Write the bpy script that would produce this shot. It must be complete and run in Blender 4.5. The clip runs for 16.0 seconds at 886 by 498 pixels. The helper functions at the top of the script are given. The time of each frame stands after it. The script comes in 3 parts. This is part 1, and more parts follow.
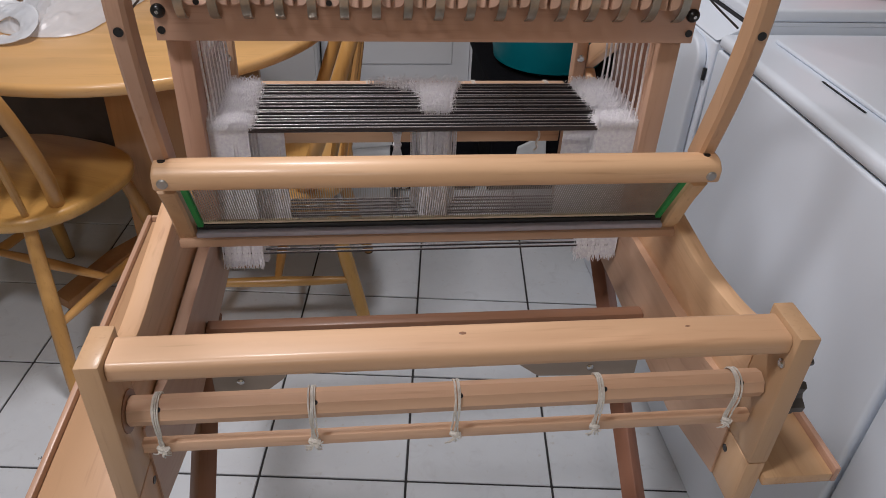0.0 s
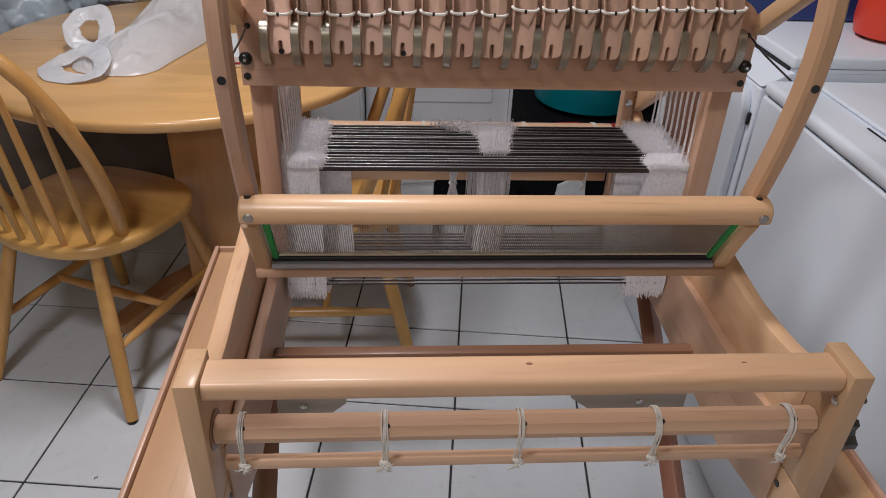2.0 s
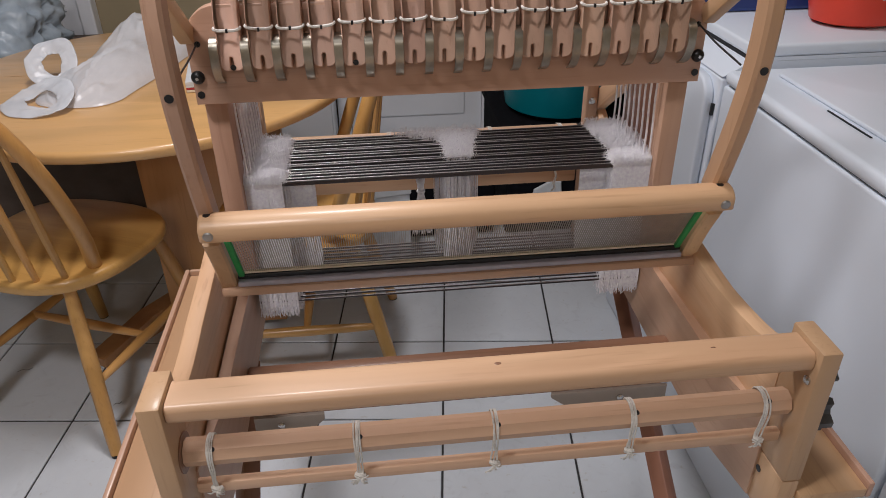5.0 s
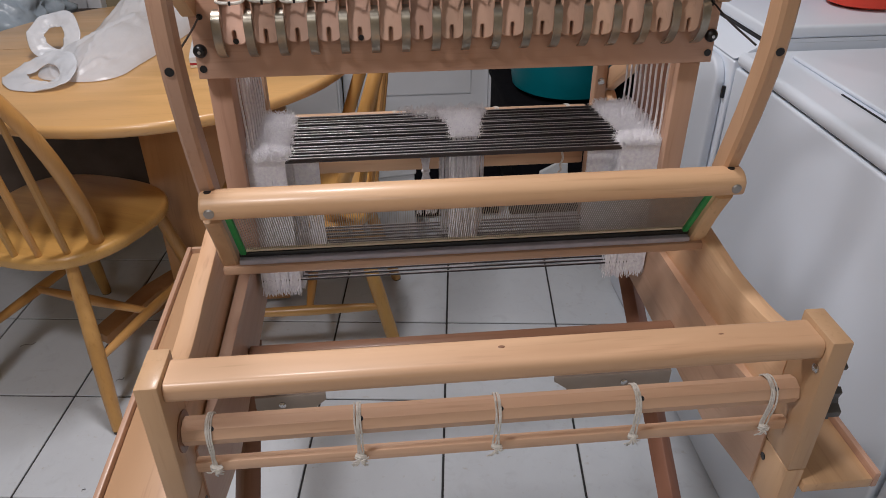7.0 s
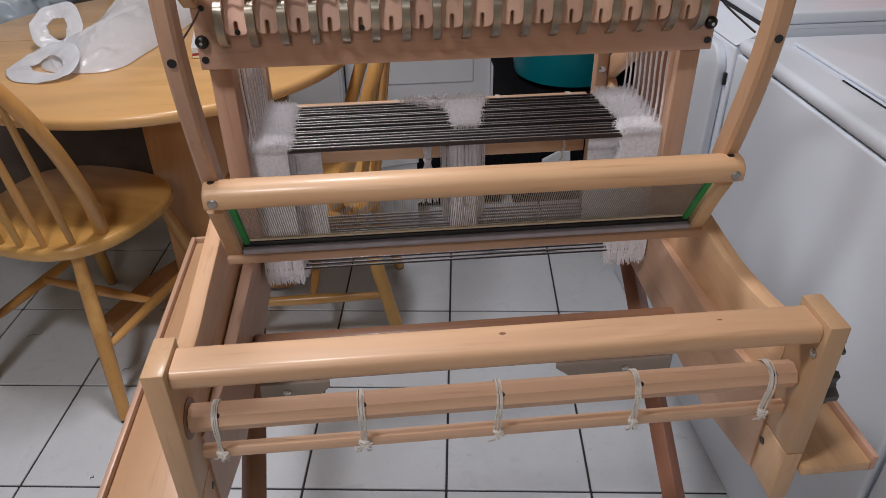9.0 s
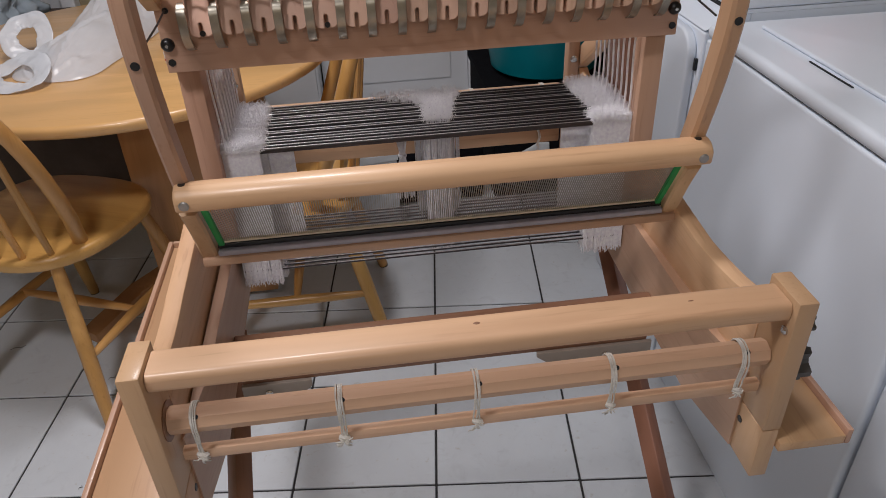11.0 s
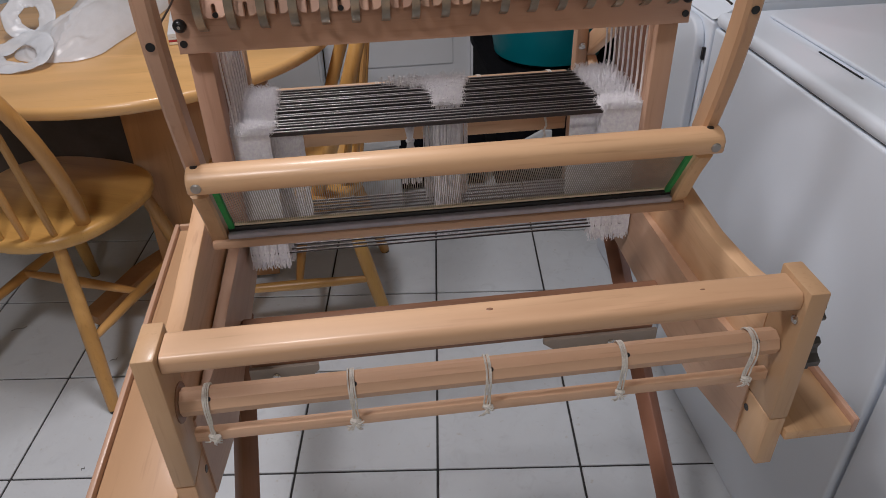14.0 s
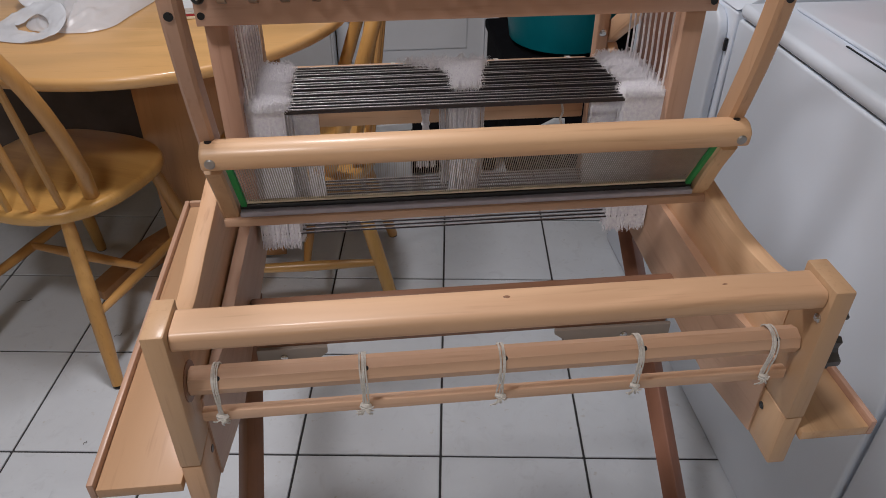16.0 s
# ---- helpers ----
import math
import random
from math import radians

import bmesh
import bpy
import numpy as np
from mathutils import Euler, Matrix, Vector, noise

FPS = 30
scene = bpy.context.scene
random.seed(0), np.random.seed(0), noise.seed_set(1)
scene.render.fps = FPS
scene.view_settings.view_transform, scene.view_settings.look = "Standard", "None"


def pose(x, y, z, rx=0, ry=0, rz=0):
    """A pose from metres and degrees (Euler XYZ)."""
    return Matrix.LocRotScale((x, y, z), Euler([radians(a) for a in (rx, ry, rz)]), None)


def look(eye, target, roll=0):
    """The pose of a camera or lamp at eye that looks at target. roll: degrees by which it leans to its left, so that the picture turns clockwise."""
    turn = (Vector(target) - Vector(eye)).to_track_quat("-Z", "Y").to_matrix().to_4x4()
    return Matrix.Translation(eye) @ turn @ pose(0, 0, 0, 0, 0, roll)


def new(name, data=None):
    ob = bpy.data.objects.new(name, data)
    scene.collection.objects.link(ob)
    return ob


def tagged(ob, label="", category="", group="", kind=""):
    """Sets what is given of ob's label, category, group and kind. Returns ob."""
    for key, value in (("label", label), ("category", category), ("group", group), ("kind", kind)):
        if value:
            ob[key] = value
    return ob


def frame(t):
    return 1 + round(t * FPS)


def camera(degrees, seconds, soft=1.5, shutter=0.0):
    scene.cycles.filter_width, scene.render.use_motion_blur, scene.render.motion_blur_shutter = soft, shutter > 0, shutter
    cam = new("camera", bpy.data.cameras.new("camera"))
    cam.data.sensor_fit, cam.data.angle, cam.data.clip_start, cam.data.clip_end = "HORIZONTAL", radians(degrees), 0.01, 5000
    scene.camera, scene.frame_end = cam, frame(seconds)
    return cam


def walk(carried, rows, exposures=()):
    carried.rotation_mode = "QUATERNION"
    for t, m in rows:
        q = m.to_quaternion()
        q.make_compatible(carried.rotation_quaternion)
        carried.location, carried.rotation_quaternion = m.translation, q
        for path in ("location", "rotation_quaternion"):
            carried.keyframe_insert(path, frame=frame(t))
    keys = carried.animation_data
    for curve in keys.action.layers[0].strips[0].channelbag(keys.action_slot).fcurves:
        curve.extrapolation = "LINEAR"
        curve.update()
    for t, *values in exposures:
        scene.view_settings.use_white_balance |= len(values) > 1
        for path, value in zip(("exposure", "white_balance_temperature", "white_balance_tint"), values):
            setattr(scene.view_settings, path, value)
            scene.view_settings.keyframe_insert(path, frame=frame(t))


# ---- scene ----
cam = camera(62.9, 16.0, soft=0.9)
EXPOSURE = -0.14
PATH = [
    (0, (-0.093, -0.499, 1.363), (0.118, 1.13, 0.222), 2.8),
    (0.5, (-0.098, -0.498, 1.358), (0.108, 1.13, 0.215), 2.9),
    (1, (-0.12, -0.485, 1.355), (0.081, 1.138, 0.204), 3.6),
    (1.5, (-0.13, -0.503, 1.376), (0.047, 1.12, 0.221), 3.6),
    (2, (-0.142, -0.536, 1.39), (-0.006, 1.151, 0.324), 2.4),
    (2.5, (-0.129, -0.543, 1.387), (-0.017, 1.165, 0.353), 1.4),
    (3, (-0.116, -0.54, 1.383), (0.005, 1.176, 0.363), 1.2),
    (3.5, (-0.101, -0.551, 1.387), (0.047, 1.161, 0.364), -0.5),
    (4, (-0.105, -0.548, 1.383), (0.062, 1.162, 0.361), -1.0),
    (6.5, (-0.116, -0.53, 1.373), (0.044, 1.156, 0.309), -0.4),
    (7, (-0.112, -0.528, 1.37), (0.043, 1.151, 0.294), -0.2),
    (7.5, (-0.107, -0.531, 1.37), (0.045, 1.14, 0.281), -0.2),
    (8, (-0.108, -0.53, 1.369), (0.04, 1.135, 0.27), -0.2),
    (8.5, (-0.111, -0.532, 1.372), (0.03, 1.131, 0.27), -0.4),
    (10.8, (-0.094, -0.544, 1.376), (0.083, 1.116, 0.275), -2.4),
    (11, (-0.093, -0.544, 1.371), (0.081, 1.112, 0.263), -2.4),
    (11.5, (-0.101, -0.541, 1.368), (0.088, 1.103, 0.245), -2.2),
    (12, (-0.109, -0.541, 1.377), (0.085, 1.101, 0.251), -2.0),
    (12.5, (-0.118, -0.552, 1.383), (0.077, 1.089, 0.256), -1.8),
    (13, (-0.113, -0.543, 1.374), (0.082, 1.1, 0.25), -1.7),
    (13.5, (-0.113, -0.54, 1.369), (0.08, 1.098, 0.237), -1.5),
    (14, (-0.112, -0.543, 1.371), (0.07, 1.092, 0.232), -1.5),
    (14.5, (-0.108, -0.538, 1.366), (0.071, 1.092, 0.221), -1.5),
    (15, (-0.106, -0.534, 1.362), (0.072, 1.09, 0.208), -1.4),
    (15.5, (-0.11, -0.536, 1.365), (0.063, 1.08, 0.2), -1.0),
    (16, (-0.125, -0.529, 1.36), (0.044, 1.086, 0.191), 0.2),
]
walk(cam, [(t, look(eye, target, roll)) for t, eye, target, roll in PATH], [(0, EXPOSURE), (8.5, EXPOSURE), (12, EXPOSURE - 0.09), (16, EXPOSURE - 0.12)])

# ---- light ----
world = bpy.data.worlds.new("world")
scene.world = world
world.use_nodes = True
world.node_tree.nodes["Background"].inputs["Color"].default_value = (0.8, 0.85, 1.0, 1)
world.node_tree.nodes["Background"].inputs["Strength"].default_value = 0.05

LAMPS = ((-0.80, -0.40, 19.0), (-0.45, -2.60, 21.0), (-0.42, 0.92, 24.0))
LAMP_Z = 2.53
for lamp_x, lamp_y, watts in LAMPS:
    lamp_data = bpy.data.lights.new("ceiling_bulb", "AREA")
    lamp_data.shape, lamp_data.size = "DISK", 0.32
    lamp_data.energy, lamp_data.color = watts, (1.0, 0.962, 0.985)
    bulb = new("ceiling_bulb", lamp_data)
    bulb.matrix_world = pose(lamp_x, lamp_y, LAMP_Z - 0.06)


# ---- materials ----
def nodes_of(name):
    m = bpy.data.materials.new(name)
    m.use_nodes = True
    nt = m.node_tree
    return m, nt, nt.nodes["Principled BSDF"]


def link(nt, a, b):
    nt.links.new(a, b)


def mix(nt, fac, a, b, kind="MIX"):
    n = nt.nodes.new("ShaderNodeMix")
    n.data_type, n.blend_type = "RGBA", kind
    for socket, v in ((n.inputs[0], fac), (n.inputs[6], a), (n.inputs[7], b)):
        if isinstance(v, (int, float)):
            socket.default_value = v
        elif isinstance(v, tuple):
            socket.default_value = (*v, 1)
        else:
            link(nt, v, socket)
    return n.outputs[2]


def ramp(nt, fac, lo, hi):
    n = nt.nodes.new("ShaderNodeMapRange")
    n.inputs[1].default_value, n.inputs[2].default_value = lo, hi
    link(nt, fac, n.inputs[0])
    return n.outputs[0]


def coords(nt, scale, rot=(0, 0, 0)):
    tc, mp = nt.nodes.new("ShaderNodeTexCoord"), nt.nodes.new("ShaderNodeMapping")
    mp.inputs["Scale"].default_value, mp.inputs["Rotation"].default_value = scale, rot
    info = nt.nodes.new("ShaderNodeObjectInfo")
    add = nt.nodes.new("ShaderNodeVectorMath")
    add.operation = "MULTIPLY_ADD"
    comb = nt.nodes.new("ShaderNodeCombineXYZ")
    for k in range(3):
        link(nt, info.outputs["Random"], comb.inputs[k])
    add.inputs[1].default_value = (7.3, 5.1, 9.7)
    link(nt, comb.outputs[0], add.inputs[0])
    link(nt, tc.outputs["Object"], add.inputs[2])
    link(nt, add.outputs[0], mp.inputs["Vector"])
    return mp.outputs[0]


def noise_tex(nt, vec, scale, detail=4.0, rough=0.55, distort=0.0):
    n = nt.nodes.new("ShaderNodeTexNoise")
    n.inputs["Scale"].default_value, n.inputs["Detail"].default_value = scale, detail
    n.inputs["Roughness"].default_value, n.inputs["Distortion"].default_value = rough, distort
    link(nt, vec, n.inputs["Vector"])
    return n.outputs["Fac"]


def bump(nt, bsdf, height, strength, dist=0.002):
    b = nt.nodes.new("ShaderNodeBump")
    b.inputs["Strength"].default_value, b.inputs["Distance"].default_value = strength, dist
    link(nt, height, b.inputs["Height"])
    link(nt, b.outputs[0], bsdf.inputs["Normal"])


def wood(name, light, dark, axis, rough=0.43, coat=0.22):
    """Planed, lacquered wood with its grain along one axis."""
    m, nt, bsdf = nodes_of(name)
    grain = [22.0, 22.0, 22.0]
    grain["xyz".index(axis)] = 1.3
    broad = [7.0, 7.0, 7.0]
    broad["xyz".index(axis)] = 1.6
    fine = [160.0, 160.0, 160.0]
    fine["xyz".index(axis)] = 9.0
    a = noise_tex(nt, coords(nt, tuple(grain)), 1.0, 5.0, 0.6, 0.6)
    b = noise_tex(nt, coords(nt, tuple(broad)), 1.0, 2.0, 0.5, 0.4)
    c = noise_tex(nt, coords(nt, tuple(fine)), 1.0, 2.0, 0.6)
    col = mix(nt, ramp(nt, a, 0.3, 0.72), light, dark)
    col = mix(nt, ramp(nt, b, 0.35, 0.75), col, tuple(0.45 * p + 0.35 * q for p, q in zip(light, dark)))
    d = noise_tex(nt, coords(nt, tuple(0.8 * g for g in broad)), 1.0, 3.0, 0.6, 0.8)
    col = mix(nt, ramp(nt, d, 0.52, 0.74), col, tuple(min(1.0, 1.16 * p + 0.02) for p in light))
    flecks = mix(nt, ramp(nt, c, 0.58, 0.75), (1.0, 1.0, 1.0), (0.78, 0.72, 0.68))
    col = mix(nt, 0.6, col, flecks, "MULTIPLY")
    info = nt.nodes.new("ShaderNodeObjectInfo")
    hsv = nt.nodes.new("ShaderNodeHueSaturation")
    vary = nt.nodes.new("ShaderNodeMapRange")
    vary.inputs[3].default_value, vary.inputs[4].default_value = 0.9, 1.1
    link(nt, info.outputs["Random"], vary.inputs[0])
    link(nt, vary.outputs[0], hsv.inputs["Value"])
    shift = nt.nodes.new("ShaderNodeMapRange")
    shift.inputs[3].default_value, shift.inputs[4].default_value = 0.492, 0.504
    again_random = nt.nodes.new("ShaderNodeMath")
    again_random.operation = "FRACT"
    scaled = nt.nodes.new("ShaderNodeMath")
    scaled.operation, scaled.inputs[1].default_value = "MULTIPLY", 7.3
    link(nt, info.outputs["Random"], scaled.inputs[0])
    link(nt, scaled.outputs[0], again_random.inputs[0])
    link(nt, again_random.outputs[0], shift.inputs[0])
    link(nt, shift.outputs[0], hsv.inputs["Hue"])
    link(nt, col, hsv.inputs["Color"])
    link(nt, hsv.outputs[0], bsdf.inputs["Base Color"])
    r = nt.nodes.new("ShaderNodeMapRange")
    r.inputs[3].default_value, r.inputs[4].default_value = rough - 0.06, rough + 0.14
    link(nt, a, r.inputs[0])
    link(nt, r.outputs[0], bsdf.inputs["Roughness"])
    bsdf.inputs["Coat Weight"].default_value = coat
    bsdf.inputs["Coat Roughness"].default_value = 0.20
    bump(nt, bsdf, c, 0.12, 0.0006)
    return m


def plain(name, colour, rough=0.5, metal=0.0, vary=0.08, size=12.0, bumps=0.0, coat=0.0):
    m, nt, bsdf = nodes_of(name)
    vec = coords(nt, (1, 1, 1))
    a = noise_tex(nt, vec, size, 4.0)
    b = noise_tex(nt, vec, size * 9, 3.0)
    lo = tuple(c * (1 - vary) for c in colour)
    hi = tuple(min(1.0, c * (1 + vary)) for c in colour)
    col = mix(nt, ramp(nt, a, 0.3, 0.7), lo, hi)
    link(nt, col, bsdf.inputs["Base Color"])
    r = nt.nodes.new("ShaderNodeMapRange")
    r.inputs[3].default_value, r.inputs[4].default_value = max(0.02, rough - 0.07), min(1, rough + 0.07)
    link(nt, b, r.inputs[0])
    link(nt, r.outputs[0], bsdf.inputs["Roughness"])
    bsdf.inputs["Metallic"].default_value = metal
    bsdf.inputs["Coat Weight"].default_value = coat
    if bumps:
        bump(nt, bsdf, b, bumps, 0.001)
    return m


BEECH, BEECH_D = (0.73, 0.485, 0.28), (0.61, 0.365, 0.195)
PINK, PINK_D = (0.58, 0.365, 0.25), (0.47, 0.28, 0.185)
beech_x, beech_y, beech_z = (wood("light_beech_" + a, BEECH, BEECH_D, a) for a in "xyz")
pink_x, pink_y, pink_z = (wood("steamed_beech_" + a, PINK, PINK_D, a, 0.42) for a in "xyz")
pale_x = wood("pale_beech", (0.77, 0.515, 0.34), (0.67, 0.41, 0.265), "x")
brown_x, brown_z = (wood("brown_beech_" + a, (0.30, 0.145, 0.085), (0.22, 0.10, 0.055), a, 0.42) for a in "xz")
polished_x = wood("polished_beech", (0.76, 0.53, 0.35), (0.66, 0.43, 0.27), "x", 0.24, 0.6)
shelf_wood = wood("shelf_beech", (0.63, 0.395, 0.21), (0.53, 0.315, 0.16), "y")
lever_wood = wood("lever_beech", (0.65, 0.42, 0.305), (0.52, 0.32, 0.225), "z", 0.46, 0.15)
honey_x, honey_y, honey_z = (wood("honey_wood_" + a, (0.58, 0.33, 0.10), (0.46, 0.235, 0.06), a, 0.34, 0.3) for a in "xyz")
table_top_wood = wood("table_top_wood", (0.66, 0.405, 0.155), (0.635, 0.378, 0.14), "x", 0.28, 0.4)
table_leg_wood = wood("table_leg_wood", (0.50, 0.275, 0.11), (0.40, 0.205, 0.075), "z", 0.4, 0.2)
# heddle bar steel in two tones: dark faces, and top edges with the highlight coloured in
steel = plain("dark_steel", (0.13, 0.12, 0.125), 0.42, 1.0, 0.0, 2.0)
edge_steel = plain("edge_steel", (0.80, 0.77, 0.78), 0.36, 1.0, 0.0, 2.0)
worn_steel = plain("worn_steel", (0.42, 0.41, 0.40), 0.42, 0.9, 0.1, 60)
bright_steel = plain("bright_steel", (0.62, 0.61, 0.60), 0.25, 1.0, 0.1, 60)
hook_metal = plain("hook_metal", (0.40, 0.37, 0.31), 0.36, 0.9, 0.12, 80)
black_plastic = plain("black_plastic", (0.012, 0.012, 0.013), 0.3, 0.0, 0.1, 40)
grey_plastic = plain("dark_grey_plastic", (0.075, 0.07, 0.068), 0.5, 0.0, 0.15, 40, 0.1)
white_cord = plain("white_cord", (0.74, 0.71, 0.66), 0.85, 0.0, 0.12, 300, 0.5)
heddle_cord = plain("heddle_cord", (0.93, 0.90, 0.97), 0.75, 0.0, 0.12, 200, 0.2)
green_tape = plain("green_tape", (0.02, 0.30, 0.075), 0.5, 0.0, 0.12, 40)
reed_metal = plain("reed_metal", (0.50, 0.47, 0.42), 0.35, 1.0, 0.1, 60)
reed_cream = plain("reed_cream", (0.74, 0.66, 0.50), 0.6, 0.0, 0.1, 60)
reed_grey = plain("reed_grey", (0.42, 0.40, 0.46), 0.45, 0.0, 0.08, 60)
enamel = plain("white_enamel", (0.70, 0.76, 0.845), 0.42, 0.0, 0.025, 2.0, 0.0, 0.2)
enamel_edge = plain("white_enamel_trim", (0.74, 0.80, 0.88), 0.42, 0.0, 0.02, 3.0)
gap_black = plain("seam_black", (0.015, 0.016, 0.02), 0.8)
wall_paint = plain("khaki_wall_paint", (0.36, 0.29, 0.18), 0.8, 0.0, 0.06, 3.0, 0.2)
white_paint = plain("white_paint", (0.82, 0.83, 0.86), 0.55, 0.0, 0.04, 3.0, 0.08)
ceiling_paint = plain("ceiling_paint", (0.38, 0.37, 0.36), 0.9, 0.0, 0.03, 3.0, 0.1)
teal_plastic = plain("teal_plastic", (0.0, 0.21, 0.26), 0.4, 0.0, 0.08, 8.0)
dark_laminate = plain("dark_laminate", (0.11, 0.085, 0.072), 0.6, 0.0, 0.2, 8.0)
dark_fabric = plain("dark_fabric", (0.005, 0.005, 0.007), 0.95, 0.0, 0.3, 30.0, 0.3)
for matte in (dark_fabric, dark_laminate):
    matte.node_tree.nodes["Principled BSDF"].inputs["Specular IOR Level"].default_value = 0.12
red_plastic = plain("orange_red_plastic", (0.72, 0.055, 0.025), 0.33, 0.0, 0.06, 8.0)
red_cloth = plain("red_cloth", (0.35, 0.03, 0.035), 0.8, 0.0, 0.2, 30.0)
blue_plastic = plain("blue_plastic", (0.02, 0.05, 0.21), 0.4, 0.0, 0.1, 8.0)
pale_card = plain("pale_card", (0.62, 0.64, 0.66), 0.7, 0.0, 0.08, 20.0)
grout = plain("dark_grout", (0.035, 0.034, 0.036), 0.9, 0.0, 0.35, 40.0, 0.4)
ply_grey = plain("grey_plate", (0.30, 0.25, 0.21), 0.5, 0.0, 0.06, 12.0)


def tile_material():
    m, nt, bsdf = nodes_of("glazed_marbled_tile")
    vec = coords(nt, (1, 1, 1))
    a = noise_tex(nt, vec, 5.0, 6.0, 0.62, 1.6)
    b = noise_tex(nt, vec, 14.0, 5.0, 0.6, 2.2)
    c = noise_tex(nt, vec, 55.0, 3.0)
    col = mix(nt, ramp(nt, a, 0.35, 0.68), (0.63, 0.665, 0.705), (0.59, 0.62, 0.66))
    col = mix(nt, ramp(nt, b, 0.56, 0.78), col, (0.54, 0.565, 0.60))
    col = mix(nt, ramp(nt, c, 0.66, 0.80), col, (0.50, 0.49, 0.47))
    link(nt, col, bsdf.inputs["Base Color"])
    r = nt.nodes.new("ShaderNodeMapRange")
    r.inputs[3].default_value, r.inputs[4].default_value = 0.30, 0.46
    link(nt, a, r.inputs[0])
    link(nt, r.outputs[0], bsdf.inputs["Roughness"])
    bump(nt, bsdf, a, 0.10, 0.002)
    return m


tile_glaze = tile_material()


def bag_material(name, light, dark, alpha):
    m, nt, bsdf = nodes_of(name)
    vec = coords(nt, (1, 1, 1))
    a = noise_tex(nt, vec, 16.0, 5.0, 0.6, 1.0)
    col = mix(nt, ramp(nt, a, 0.3, 0.7), light, dark)
    link(nt, col, bsdf.inputs["Base Color"])
    bsdf.inputs["Roughness"].default_value = 0.28
    bsdf.inputs["Alpha"].default_value = alpha
    bsdf.inputs["Transmission Weight"].default_value = 0.0
    bsdf.inputs["Subsurface Weight"].default_value = 0.0
    bump(nt, bsdf, a, 0.55, 0.004)
    return m


bag_plastic = bag_material("thin_white_plastic", (0.82, 0.85, 0.90), (0.76, 0.79, 0.84), 0.64)
heap_plastic = bag_material("thin_bluish_plastic", (0.52, 0.60, 0.67), (0.40, 0.48, 0.56), 0.85)


# ---- mesh tools ----
def part(name, bm, material, parent=None, label="", smooth=False):
    me = bpy.data.meshes.new(name)
    bmesh.ops.recalc_face_normals(bm, faces=bm.faces)
    if smooth:
        for f in bm.faces:
            f.smooth = True
    bm.to_mesh(me)
    bm.free()
    me.materials.append(material)
    ob = new(name, me)
    if parent is not None:
        ob.parent = parent
    if label:
        ob["label"] = label
    return ob


def soft_shade(ob, degrees=40):
    me = ob.data
    me.polygons.foreach_set("use_smooth", [True] * len(me.polygons))
    me.set_sharp_from_angle(angle=radians(degrees))
    return ob


def again(ob, m, parent=None):
    """The same mesh once more, as a part of its own."""
    o = new(ob.name.split(".")[0], ob.data)
    o.parent = parent if parent is not None else ob.parent
    o.matrix_local = m
    if "label" in ob:
        o["label"] = ob["label"]
    return o


def thing(name, label, category, m=None, group="", kind=""):
    e = new(name)
    e.empty_display_size = 0.05
    if m is not None:
        e.matrix_world = m
    return tagged(e, label, category, group, kind)


def add_box(bm, lo, hi, bevel=0.0, segments=2):
    r = bmesh.ops.create_cube(bm, size=1.0)
    verts = r["verts"]
    for v in verts:
        v.co = Vector([l + (c + 0.5) * (h - l) for c, l, h in zip(v.co, lo, hi)])
    if bevel > 0:
        edges = list({e for v in verts for e in v.link_edges})
        bmesh.ops.bevel(bm, geom=edges, offset=bevel, segments=segments, affect="EDGES", profile=0.5)


def box(lo, hi, bevel=0.0, segments=2):
    bm = bmesh.new()
    add_box(bm, lo, hi, bevel, segments)
    return bm


def add_tube(bm, points, radius, sides=8, caps=True, flat=1.0):
    """A round bar along points; radius is a number or one a point."""
    pts = [Vector(p) for p in points]
    radii = [radius] * len(pts) if isinstance(radius, (int, float)) else radius
    rings = []
    side = None
    for i, p in enumerate(pts):
        d = (pts[min(i + 1, len(pts) - 1)] - pts[max(i - 1, 0)]).normalized()
        if side is None:
            side = d.orthogonal().normalized()
        side = (side - d * side.dot(d)).normalized()
        up = d.cross(side)
        rings.append([bm.verts.new(p + (side * math.cos(a) + up * math.sin(a) * flat) * radii[i])
                      for a in (2 * math.pi * k / sides for k in range(sides))])
    for a, b in zip(rings, rings[1:]):
        for k in range(sides):
            bm.faces.new((a[k], a[(k + 1) % sides], b[(k + 1) % sides], b[k]))
    if caps:
        bm.faces.new(rings[0])
        bm.faces.new(rings[-1])


def tube(points, radius, sides=8, caps=True, flat=1.0):
    bm = bmesh.new()
    add_tube(bm, points, radius, sides, caps, flat)
    return bm


def extrude_outline(outline, lo, hi, axis, bevel=0.0, segments=2):
    """A board cut to an outline. axis x: outline in y, z; axis y: in x, z; axis z: in x, y."""
    bm = bmesh.new()

    def at(p, q, d):
        return {"x": (d, p, q), "y": (p, d, q), "z": (p, q, d)}[axis]

    a = [bm.verts.new(at(p, q, lo)) for p, q in outline]
    b = [bm.verts.new(at(p, q, hi)) for p, q in outline]
    n = len(outline)
    fa, fb = bm.faces.new(a), bm.faces.new(b)
    for k in range(n):
        bm.faces.new((a[k], a[(k + 1) % n], b[(k + 1) % n], b[k]))
    if bevel > 0:
        bmesh.ops.recalc_face_normals(bm, faces=bm.faces)
        edges = list(set(fa.edges) | set(fb.edges))
        bmesh.ops.bevel(bm, geom=edges, offset=bevel, segments=segments, affect="EDGES", profile=0.5)
    return bm


